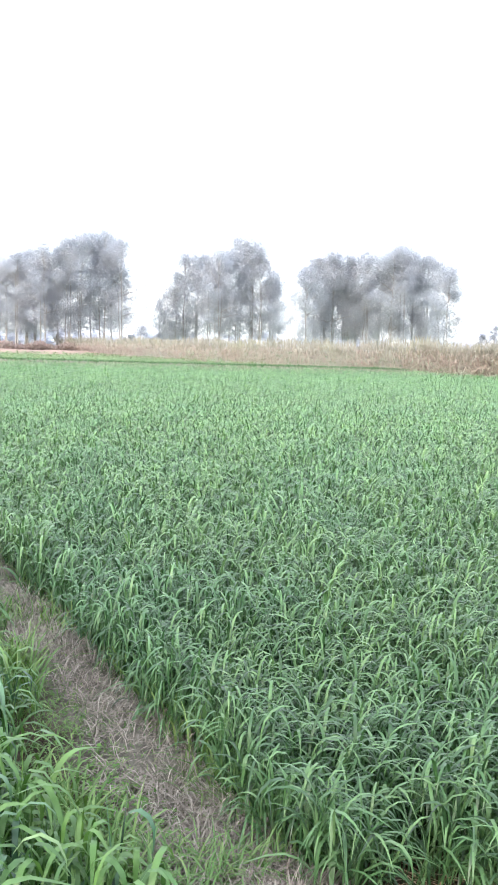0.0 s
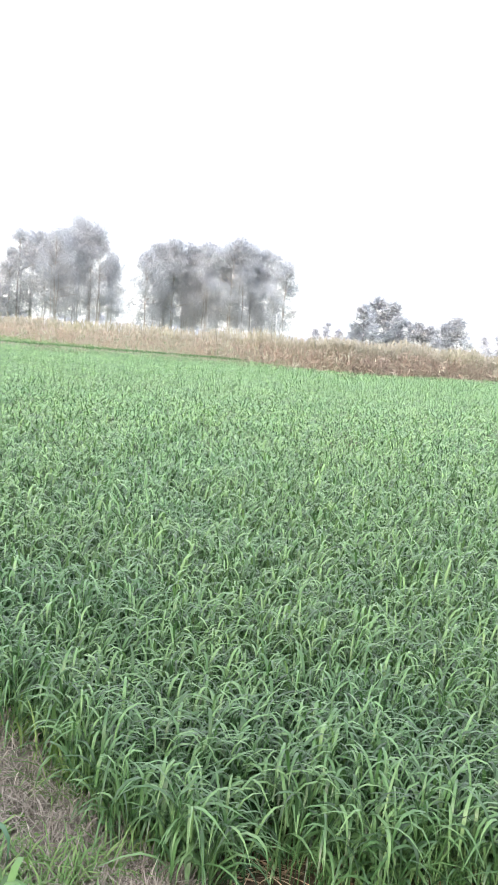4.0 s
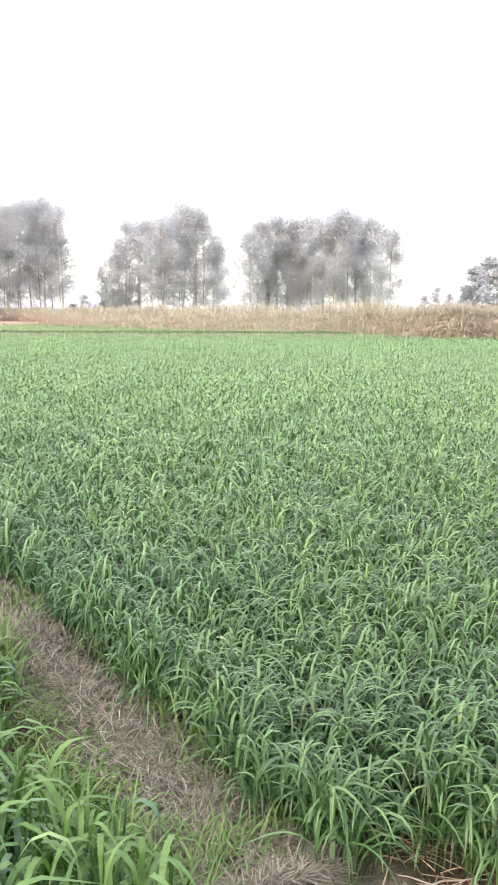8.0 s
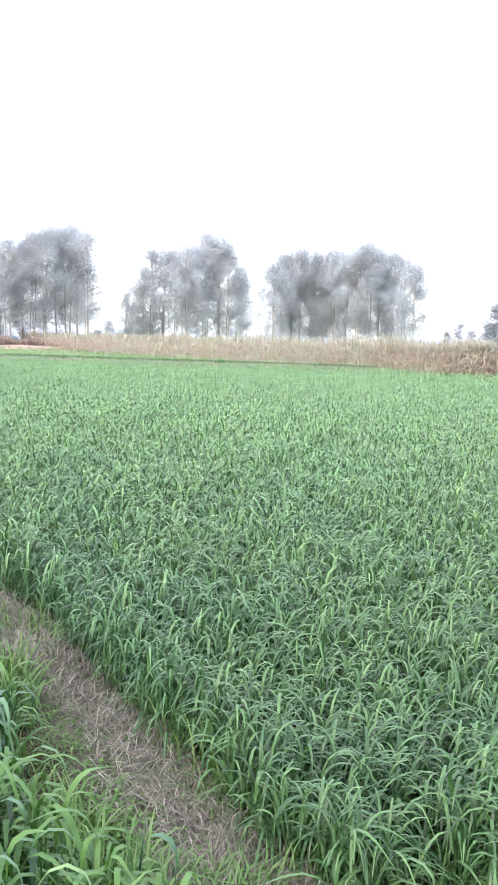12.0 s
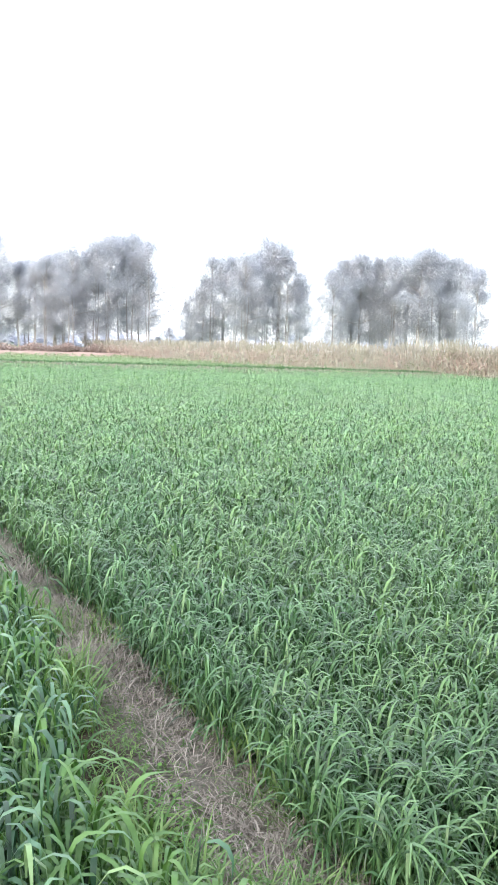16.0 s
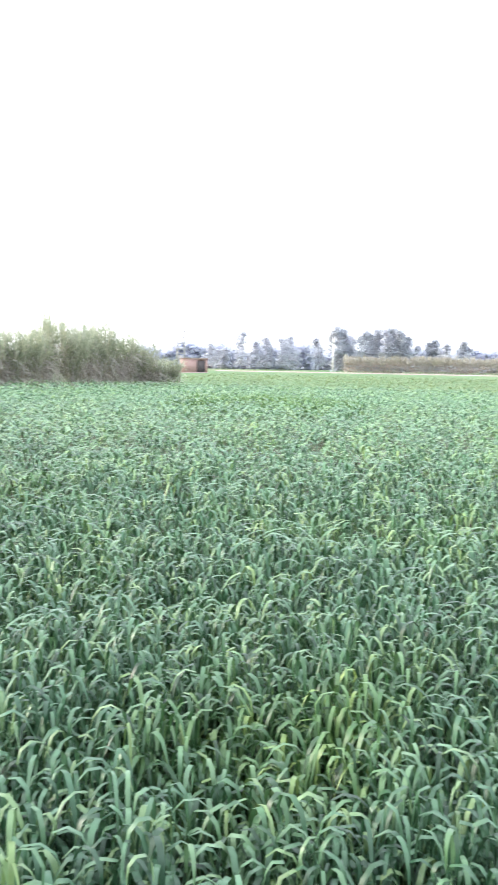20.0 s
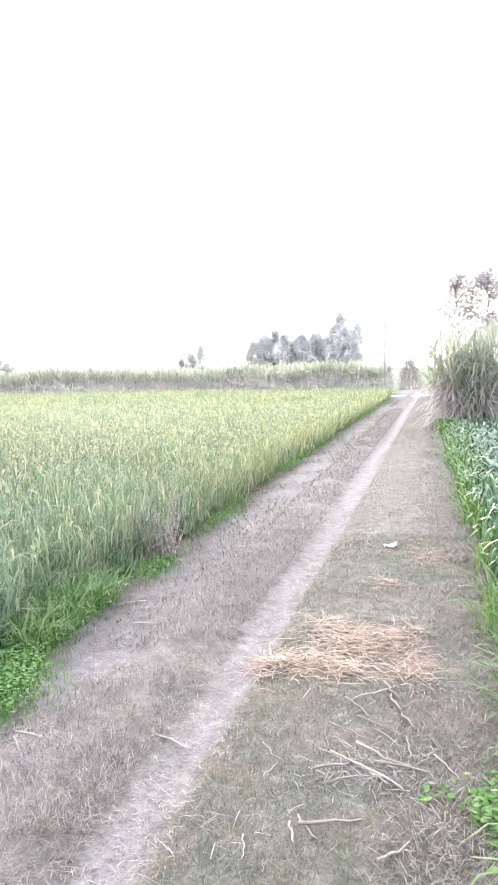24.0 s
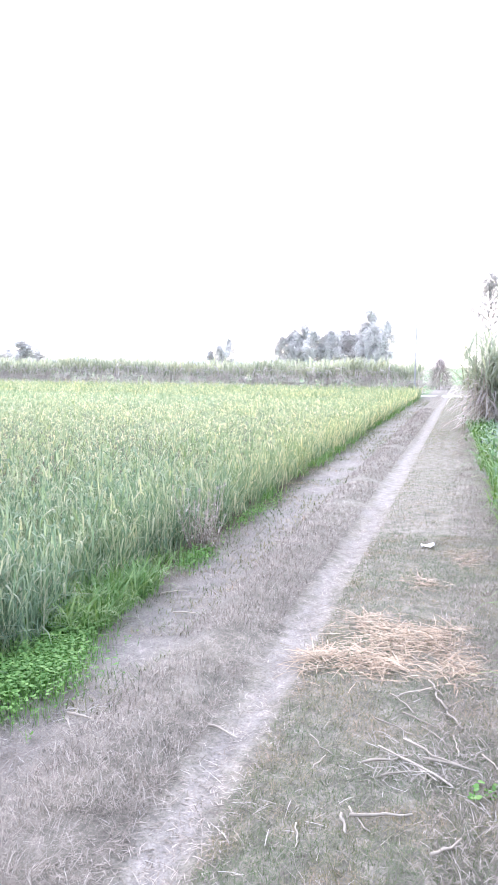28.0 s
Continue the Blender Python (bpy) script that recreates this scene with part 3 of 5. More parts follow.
def boundary_band():
    """The darker, taller line of grass along the far edge of the young wheat."""
    n = 22000
    x = u(1.2, 37.5, n)
    y = a_far(x) + u(0.0, 1.9, n)
    pos = np.stack([x, y, np.zeros(n)], -1)
    co, q = ribbons(pos, u(0, 6.28, n), u(0.40, 0.60, n), u(0.05, 0.09, n), u(75, 90, n), u(-40, 40, n), u(1.5, 3, n), 2)
    n = 5000
    x = u(1.2, 37.5, n)
    edge = ribbons(np.stack([x, a_far(x) - u(0.0, 0.5, n), np.zeros(n)], -1), u(0, 6.28, n), u(0.36, 0.50, n), u(0.04, 0.08, n), u(75, 90, n), u(-10, 60, n), u(1.5, 3, n), 2)
    tagged(new("pale_edge_grass", mesh_from("pale_edge_grass", *edge, [M_GOLDCANE])), "thin line of pale bleached grass along the field's far edge", "grass", kind="stuff")
    tagged(new("boundary_grass", mesh_from("boundary_grass", co, q, [M_DARKBAND])), "dark green line of taller grass between two fields", "grass", kind="stuff")


boundary_band()


def wheat_ears():
    x, y, r = scatter(55, 4.5, 40, 1.45, 92, 136, in_eared)
    n = len(x)
    pos = np.stack([x, y, 0.56 + 0.07 * wave(x, y, 3.0) + u(-0.05, 0.08, n)], -1)
    far = np.maximum(r / 4.5, 1) ** 0.5
    a = ribbons(pos, u(0, 6.28, n), u(0.07, 0.11, n), u(0.009, 0.013, n) * far, u(60, 88, n), u(20, 80, n), u(1, 2, n), 3, tip=0.3)
    tagged(new("wheat_ears", mesh_from("wheat_ears", *a, [M_EAR])), "pale green wheat ears above the leaves", "wheat", kind="stuff")


wheat_ears()


# ---------------------------------------------------------------- dry grass and turf
def some(x, share):
    return u(0, 1, len(x)) < share


def low_grass(name, label, mat, n, xr, yr, keep, length, width, flat=(5, 60), end=(-25, 30), lift=0.0, pull=1.0, pull_y=1.0, segs=2):
    x = xr[0] + (xr[1] - xr[0]) * u(0, 1, n) ** pull
    y = yr[0] + (yr[1] - yr[0]) * u(0, 1, n) ** pull_y
    ok = keep(x, y)
    x, y = x[ok], y[ok]
    m = len(x)
    r = np.hypot(x, y)
    far = np.maximum(r / 4, 1) ** 0.6
    pos = np.stack([x, y, ground_height(x, y) + lift * u(0, 1, m)], -1)
    g = ribbons(pos, u(0, 6.28, m), length * u(0.5, 1.3, m), width * u(0.6, 1.3, m) * far, u(*flat, m), u(*end, m), u(1, 2.5, m), segs)
    return tagged(new(name, mesh_from(name, *g, [mat])), label, "grass", kind="stuff")


low_grass("dry_bund_grass", "dead tan grass matted along the bund between fields", M_DRYGRASS, 90000, (0.85, 1.75), (1.45, 32), lambda x, y: (np.abs(x - bund_mid(y) - 0.08 * wave(y, x, 2.0)) < np.interp(y, [1.5, 3.0, 6.0], [0.24, 0.16, 0.11]) + 0.07 * wave(x, y, 5)) & ((wave(x, y, 3.0, 1.0) > -0.25) | some(x, 0.35)), 0.075, 0.0034, flat=(0, 65), end=(-45, 35), lift=0.045, pull_y=2.7)
low_grass("bund_tufts", "tangled upright tufts of dead grass on the bund", M_DRYGRASS, 16000, (0.95, 1.7), (1.45, 14), lambda x, y: (np.abs(x - bund_mid(y) - 0.04) < 0.16 + 0.05 * wave(x, y, 5)) & (wave(x, y, 4.2, 2.0) > 0.12), 0.11, 0.0034, flat=(25, 85), end=(-70, 30), pull_y=2.2, segs=3)
low_grass("bund_green_tufts", "green grass tufts growing into the dead grass of the bund", M_FRESH, 15000, (0.9, 1.7), (1.6, 16), lambda x, y: (np.abs(x - bund_mid(y)) < 0.30) & (wave(x, y, 2.6, 4.0) + 0.9 * np.abs(x - bund_mid(y)) > 0.42), 0.15, 0.006, flat=(40, 88), end=(-80, 30), pull_y=1.8, segs=3)
low_grass("lane_dry_grass", "dry grey brown grass on the lane", M_DRYGRASS, 120000, (-1.2, -44), (-2.3, 0.4),
          lambda x, y: ((np.abs(y + 1.02 + 0.05 * wave(x, y, 1.1)) > 0.12) | some(x, 0.12)) & ((y < -1.15) | (wave(x, y, 1.3) > 0.05) | some(x, 0.35)), 0.05, 0.0034, flat=(0, 45), end=(-20, 30), lift=0.015, pull=2.6, segs=1)
low_grass("lane_ridge_grass", "brown dry grass standing on the ridge of the lane", M_DRYGRASS, 26000, (-1.2, -30), (-1.66, -1.16), lambda x, y: wave(x, y, 1.7) > -0.45, 0.058, 0.0026, flat=(30, 85), end=(-30, 50), pull=2.5)
low_grass("lane_turf", "short worn greyish green turf on the lane", M_TURF, 90000, (-1.2, -44), (-0.88, 0.30), lambda x, y: (wave(x, y, 1.3, 1.0) > -0.25) | some(x, 0.5), 0.034, 0.0036, flat=(10, 75), pull=2.6, segs=1)
low_grass("lane_edge_turf", "greyish green turf along the south edge of the lane", M_TURF, 24000, (-1.2, -40), (-2.4, -1.6), lambda x, y: wave(x, y, 1.1, 2.0) > -0.2, 0.05, 0.0042, flat=(15, 75), pull=2.6)
low_grass("near_turf", "dense short greyish green turf on the lane", M_TURF, 70000, (-1.7, -7.5), (-0.9, 0.3), lambda x, y: (wave(x, y, 1.3, 1.0) > -0.45) | some(x, 0.6), 0.031, 0.0034, flat=(10, 75), pull=1.5, segs=1)
low_grass("near_dry_grass", "matted dry grass on the worn side of the lane", M_DRYGRASS, 46000, (-1.7, -7.5), (-2.25, -1.15), lambda x, y: (wave(x, y, 2.1, 3.0) > -0.5), 0.05, 0.0026, flat=(0, 50), end=(-25, 25), lift=0.012, pull=1.5, segs=1)
low_grass("verge_dry_grass", "brown dry grass along the foot of the dark wheat", M_DRYGRASS, 46000, (-1.6, -26), (-0.22, 0.42), lambda x, y: (wave(x, y, 1.6, 5.0) > -0.3) & (y < np.interp(x, [-25, -13, -9, -3], [0.05, 0.2, 0.3, 0.36])) & some(x, np.clip(0.35 + 2.0 * (y + 0.2), 0, 1)), 0.055, 0.0028, flat=(5, 65), end=(-30, 30), lift=0.012, pull=2.0)
low_grass("near_litter", "fine dry grass litter on the wheel line", M_DRYGRASS, 9000, (-1.7, -9), (-1.22, -0.82), lambda x, y: some(x, 0.8), 0.05, 0.003, flat=(0, 20), end=(-10, 10), lift=0.008, pull=1.5)
low_grass("east_lane_turf", "worn turf on the eastern lane", M_TURF, 30000, (-1.5, 12), (-0.88, 0.5), lambda x, y: (wave(x, y, 1.3, 1.0) > -0.35) | some(x, 0.5), 0.042, 0.0048, flat=(10, 75), pull=1.6)
low_grass("east_lane_dry_grass", "dry grey brown grass on the eastern lane", M_DRYGRASS, 30000, (-1.5, 12), (-2.3, -1.15), lambda x, y: wave(x, y, 2.1, 3.0) > -0.6, 0.075, 0.0045, flat=(0, 60), end=(-25, 30), lift=0.012, pull=1.6)
low_grass("corner_dry_grass", "dry grass between the lane and the young wheat", M_DRYGRASS, 14000, (-0.5, 9), (0.15, 1.35), lambda x, y: (wave(x, y, 1.9) > -0.3) & ~in_short(x, y), 0.06, 0.0035, flat=(0, 50), end=(-25, 25), lift=0.01, pull=2.2)
low_grass("yellowish_wheat_patch", "yellow green patch of thin wheat in the dark field", M_FRESH, 5000, (-14.5, -7.5), (22.5, 27.5), lambda x, y: ((x + 11) / 3.4) ** 2 + ((y - 25) / 2.2) ** 2 < 1 + 0.4 * wave(x, y, 1.0), 0.68, 0.008, flat=(70, 90), end=(-70, 10), segs=3)
low_grass("bund_turf", "small green weeds at the near end of the bund", M_FRESH, 17000, (0.72, 1.5), (1.0, 3.6), lambda x, y: (wave(x, y, 3.0) > -0.45) & ((x < bund_mid(y) - 0.05) | some(x, 0.25)), 0.03, 0.005, flat=(10, 70), pull_y=1.5)
low_grass("bund_side_grass", "fresh green grass blades along both sides of the bund", M_FRESH, 14000, (0.74, 1.5), (1.2, 14), lambda x, y: ((x < bund_mid(y) - 0.20 + 0.08 * wave(x, y, 2.0)) & (wave(x, y, 1.6) > -0.35) & ((x < 0.98) | (y > 2.4))) | ((x > bund_mid(y) + 0.14) & (y > 1.9) & some(x, 0.3)), 0.24, 0.0085, flat=(55, 88), end=(-70, 30), pull_y=1.7, segs=4)
low_grass("bright_grass_patch", "bright green grass in a gap of the wheat", M_FRESH, 14000, (-0.4, 1.1), (10.6, 20.5), lambda x, y: x > -0.5 + 0.16 * np.abs(y - 13.5), 0.34, 0.013, flat=(60, 88), end=(-60, 10), segs=3)
low_grass("south_verge_grass", "fresh green grass along the lane beside the wheat", M_FRESH, 8000, (-2.6, -38), (-2.46, -2.12), lambda x, y: (wave(x, y * 0.3, 0.9, 4.0) > 0.0) & (y < -2.12 - 0.25 * u(0, 1, len(x)) ** 0.5), 0.19, 0.0065, flat=(45, 88), end=(-50, 40), pull=1.8, segs=3)
low_grass("verge_tuft", "tall fresh green grass tuft at the foot of the eared wheat", M_FRESH, 1500, (-5.1, -3.9), (-2.46, -2.12), lambda x, y: some(x, 0.9), 0.30, 0.0075, flat=(55, 88), end=(-60, 30), segs=4)
low_grass("north_verge_grass", "fresh yellow green grass along the dark wheat field", M_FRESH, 14000, (-1.2, -23), (0.02, 1.05), lambda x, y: (y > np.interp(x, [-25, -13, -9, -3], [0.02, 0.20, 0.30, 0.34]) + 0.10 * wave(x, y, 2.5)) & ((wave(x, y * 0.3, 1.0, 1.0) > -0.35)) & some(x, 1.25 - y), 0.44, 0.0095, flat=(62, 88), end=(-80, 10), pull=1.7, segs=4)

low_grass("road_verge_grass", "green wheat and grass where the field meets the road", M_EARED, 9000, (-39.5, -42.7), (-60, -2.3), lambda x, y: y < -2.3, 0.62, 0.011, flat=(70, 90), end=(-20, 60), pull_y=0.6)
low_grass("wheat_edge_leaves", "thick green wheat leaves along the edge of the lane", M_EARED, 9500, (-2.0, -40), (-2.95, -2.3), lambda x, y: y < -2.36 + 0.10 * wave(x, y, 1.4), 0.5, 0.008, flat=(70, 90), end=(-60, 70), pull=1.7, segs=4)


# ---------------------------------------------------------------- trees
rng = np.random.default_rng(23)


def crown_leaves(centres, radii, per, leaf, spread=0.55, droop=(-80, 10), tall=0.85):
    """Hanging leaf sprays round a set of uneven clumps."""
    pos = []
    for c, r in zip(centres, radii):
        d = rng.normal(size=(per, 3))
        d /= np.linalg.norm(d, axis=1)[:, None]
        rr = r * (1 - spread * rng.random(per) ** 1.6)
        pos.append(np.asarray(c) + d * rr[:, None] * np.array([1, 1, tall]))
    pos = np.concatenate(pos)
    n = len(pos)
    return ribbons(pos, u(0, 6.28, n), leaf * u(0.6, 1.4, n), leaf * 0.42 * u(0.6, 1.3, n), u(-30, 50, n), u(*droop, n), u(0.7, 1.5, n), 1, u(-1.2, 1.2, n), tip=0.5, foot=0.8)


def gum_tree_meshes(height, bare, wide, clumps, per, leaf, trunks=1, clump=(0.4, 0.9), tall=0.85):
    """Trunk, limbs and crown of a tall slender gum tree."""
    tr, limbs, centres, radii = [], [], [], []
    for k in range(trunks):
        bx, by = (rng.normal(size=2) * 0.35 if k else (0, 0))
        z = np.linspace(-0.1, height * u(0.6, 0.8, 1)[0], 8)
        px = bx + np.cumsum(rng.normal(size=8) * 0.07)
        py = by + np.cumsum(rng.normal(size=8) * 0.07)
        tr.append(tube(np.stack([px, py, z], -1), np.linspace(0.11, 0.02, 8), 6))
        spine = (px, py, z)
    for k in range(clumps):
        f = bare + (1 - bare) * ((k + 0.5) / clumps) ** 0.85
        h = height * f
        prof = math.sin(math.pi * min(1, (f - bare + 0.10) / (1.08 - bare)) ** 0.8) ** 0.6
        a, d = rng.uniform(0, 6.28), wide * prof * rng.uniform(0.25, 0.95)
        sx, sy = np.interp(h * 0.92, spine[2], spine[0]), np.interp(h * 0.92, spine[2], spine[1])
        c = (sx + math.cos(a) * d, sy + math.sin(a) * d, min(h, height - 0.5))
        r = rng.uniform(*clump) * wide * 0.5
        centres.append(c)
        radii.append(r)
        if k % 2 == 0:
            s = np.array((sx, sy, h * 0.86))
            mid = (s + np.array(c)) / 2 + np.array((0, 0, 0.15))
            limbs.append(tube([s, mid, c], [0.045, 0.03, 0.012], 4))
    crown = crown_leaves(centres, radii, per, leaf, spread=0.6, tall=tall)
    return joined(*tr), limbs, crown


def tree_kind(name, label, category, spec, bark, leafmat, group="", far=False):
    t, l, c = gum_tree_meshes(**spec)
    root = tagged(new(name), label, category, group)
    part("trunk", joined(t, *l) if far else t, bark, root)
    for piece in ([] if far else l):
        part("limb", piece, bark, root)
    part("crown", c, leafmat, root)
    return root


def drop_kind(root):
    for o in (*root.children_recursive, root):
        bpy.data.objects.remove(o)


def plant(kinds, spots, dist, jitter, base_height, squeeze=1.0):
    """Trees at headings and heights along a row at some distance."""
    for i, (turn, h) in enumerate(spots):
        x, y = az_place(turn, dist + rng.uniform(-jitter, jitter))
        s = h / base_height
        m = pose(x, y, 0, 0, 0, rng.uniform(0, 360)) @ Matrix.Diagonal((squeeze * s ** 0.5, squeeze * s ** 0.5, s, 1))
        ob = copy_thing(kinds[i % len(kinds)], Matrix())
        ob.matrix_basis = m


GUM = dict(height=14.0, bare=0.2, wide=3.0, clumps=56, per=235, leaf=0.26, clump=(0.40, 0.72), tall=1.0)
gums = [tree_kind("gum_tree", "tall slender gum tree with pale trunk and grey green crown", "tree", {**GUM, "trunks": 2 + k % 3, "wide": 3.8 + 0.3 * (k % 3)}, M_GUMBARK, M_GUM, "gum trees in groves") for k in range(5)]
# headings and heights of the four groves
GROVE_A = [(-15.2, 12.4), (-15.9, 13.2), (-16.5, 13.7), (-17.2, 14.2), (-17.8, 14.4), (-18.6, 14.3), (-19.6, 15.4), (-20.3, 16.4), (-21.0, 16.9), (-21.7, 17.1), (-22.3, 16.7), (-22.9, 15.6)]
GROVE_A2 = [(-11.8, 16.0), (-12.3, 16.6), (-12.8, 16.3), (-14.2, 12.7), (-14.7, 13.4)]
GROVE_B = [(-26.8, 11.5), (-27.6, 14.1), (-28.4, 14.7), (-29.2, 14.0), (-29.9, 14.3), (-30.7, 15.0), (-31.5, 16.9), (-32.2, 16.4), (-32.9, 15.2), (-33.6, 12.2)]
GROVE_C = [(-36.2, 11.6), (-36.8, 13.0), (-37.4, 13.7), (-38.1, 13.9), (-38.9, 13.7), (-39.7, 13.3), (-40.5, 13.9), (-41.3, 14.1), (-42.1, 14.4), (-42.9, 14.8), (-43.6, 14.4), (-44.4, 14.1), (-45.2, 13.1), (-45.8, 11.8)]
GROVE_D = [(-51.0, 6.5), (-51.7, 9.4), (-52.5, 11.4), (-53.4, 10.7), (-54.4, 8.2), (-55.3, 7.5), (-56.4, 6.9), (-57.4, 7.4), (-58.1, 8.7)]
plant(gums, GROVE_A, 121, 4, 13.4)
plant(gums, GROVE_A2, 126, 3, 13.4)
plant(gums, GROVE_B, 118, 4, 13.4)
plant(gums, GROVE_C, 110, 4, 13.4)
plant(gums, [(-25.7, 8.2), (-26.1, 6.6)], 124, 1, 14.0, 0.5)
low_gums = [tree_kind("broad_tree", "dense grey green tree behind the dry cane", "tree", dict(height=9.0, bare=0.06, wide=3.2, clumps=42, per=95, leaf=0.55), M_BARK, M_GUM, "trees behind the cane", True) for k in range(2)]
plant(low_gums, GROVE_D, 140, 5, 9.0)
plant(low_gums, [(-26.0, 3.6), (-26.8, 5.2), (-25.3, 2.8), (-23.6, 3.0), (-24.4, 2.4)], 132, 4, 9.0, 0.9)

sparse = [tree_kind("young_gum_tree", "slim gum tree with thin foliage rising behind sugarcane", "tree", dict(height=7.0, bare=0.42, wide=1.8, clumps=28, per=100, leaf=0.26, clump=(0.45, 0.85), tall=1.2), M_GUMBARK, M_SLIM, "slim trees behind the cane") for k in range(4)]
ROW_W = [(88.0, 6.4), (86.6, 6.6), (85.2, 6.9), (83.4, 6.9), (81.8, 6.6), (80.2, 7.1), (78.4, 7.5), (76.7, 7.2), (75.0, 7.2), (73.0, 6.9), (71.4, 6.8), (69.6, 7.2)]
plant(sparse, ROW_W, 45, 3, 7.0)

rng = np.random.default_rng(31)
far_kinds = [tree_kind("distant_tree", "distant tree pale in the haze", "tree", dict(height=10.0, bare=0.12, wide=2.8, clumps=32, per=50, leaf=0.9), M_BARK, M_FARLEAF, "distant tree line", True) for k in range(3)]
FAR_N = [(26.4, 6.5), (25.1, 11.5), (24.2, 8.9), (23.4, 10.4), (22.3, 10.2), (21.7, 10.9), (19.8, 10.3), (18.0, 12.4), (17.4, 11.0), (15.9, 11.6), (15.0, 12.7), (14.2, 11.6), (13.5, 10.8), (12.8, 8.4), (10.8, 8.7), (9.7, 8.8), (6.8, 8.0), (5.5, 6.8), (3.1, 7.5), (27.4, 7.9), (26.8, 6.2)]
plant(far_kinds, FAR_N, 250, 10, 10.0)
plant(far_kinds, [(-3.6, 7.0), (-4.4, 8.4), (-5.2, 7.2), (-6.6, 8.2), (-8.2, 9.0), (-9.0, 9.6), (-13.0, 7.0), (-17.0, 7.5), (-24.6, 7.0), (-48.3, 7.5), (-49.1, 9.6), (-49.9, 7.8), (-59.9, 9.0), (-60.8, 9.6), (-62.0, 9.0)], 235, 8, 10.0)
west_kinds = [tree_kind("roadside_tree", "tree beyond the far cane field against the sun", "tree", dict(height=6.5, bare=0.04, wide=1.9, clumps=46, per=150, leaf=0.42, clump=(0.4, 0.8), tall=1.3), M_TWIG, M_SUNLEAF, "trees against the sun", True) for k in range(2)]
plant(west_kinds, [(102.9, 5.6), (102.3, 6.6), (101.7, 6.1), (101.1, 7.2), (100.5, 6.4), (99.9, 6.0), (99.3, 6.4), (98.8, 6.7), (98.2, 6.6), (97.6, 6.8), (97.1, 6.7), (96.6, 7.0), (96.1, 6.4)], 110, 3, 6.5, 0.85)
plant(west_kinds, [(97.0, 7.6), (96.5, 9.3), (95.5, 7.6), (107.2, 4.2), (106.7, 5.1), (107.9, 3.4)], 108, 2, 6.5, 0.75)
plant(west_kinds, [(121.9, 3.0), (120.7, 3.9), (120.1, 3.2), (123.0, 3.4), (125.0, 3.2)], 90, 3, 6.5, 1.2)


def column_tree():
    """A single dense spire-shaped tree on the northern horizon."""
    root = tagged(new("spire_tree"), "dense spindle shaped dark tree standing alone", "tree")
    part("trunk", tube([(0, 0, -0.1), (0.1, 0, 1.5), (0, 0, 9)], [0.22, 0.18, 0.05]), M_BARK, root)
    zs = np.linspace(1.8, 11.0, 26)
    wd = 2.6 * np.sin(np.pi * np.clip((zs - 0.2) / 12.0, 0, 1)) ** 0.7
    cs = [(rng.normal() * 0.3 * w, rng.normal() * 0.3 * w, z) for z, w in zip(zs, wd)]
    part("crown", crown_leaves(cs, wd, 260, 0.6), M_GUM, root)
    root.location = (*az_place(-0.6, 180), 0)


column_tree()


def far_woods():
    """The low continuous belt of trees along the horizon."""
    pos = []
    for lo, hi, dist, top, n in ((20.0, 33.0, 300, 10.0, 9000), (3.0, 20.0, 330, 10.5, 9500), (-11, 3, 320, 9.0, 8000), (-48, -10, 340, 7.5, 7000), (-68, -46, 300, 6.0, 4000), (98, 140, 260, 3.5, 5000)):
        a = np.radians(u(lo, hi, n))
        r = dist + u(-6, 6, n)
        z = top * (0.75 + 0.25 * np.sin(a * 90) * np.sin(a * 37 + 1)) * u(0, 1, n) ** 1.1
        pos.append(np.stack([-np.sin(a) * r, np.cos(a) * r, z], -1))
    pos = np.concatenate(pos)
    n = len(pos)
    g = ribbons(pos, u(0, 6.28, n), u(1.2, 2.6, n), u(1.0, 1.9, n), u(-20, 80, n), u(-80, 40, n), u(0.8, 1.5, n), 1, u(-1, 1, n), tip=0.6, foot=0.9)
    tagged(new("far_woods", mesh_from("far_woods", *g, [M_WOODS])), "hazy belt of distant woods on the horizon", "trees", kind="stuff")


far_woods()


# broad dark crowns in front of the northern tree line
plant(low_gums, [(18.3, 13.2), (17.8, 12.6), (16.3, 12.2), (15.7, 13.0), (15.1, 12.6), (14.5, 13.2), (13.9, 12.2), (12.0, 9.2), (11.5, 9.8), (9.5, 9.6), (-4.1, 7.4)], 245, 4, 9.0)


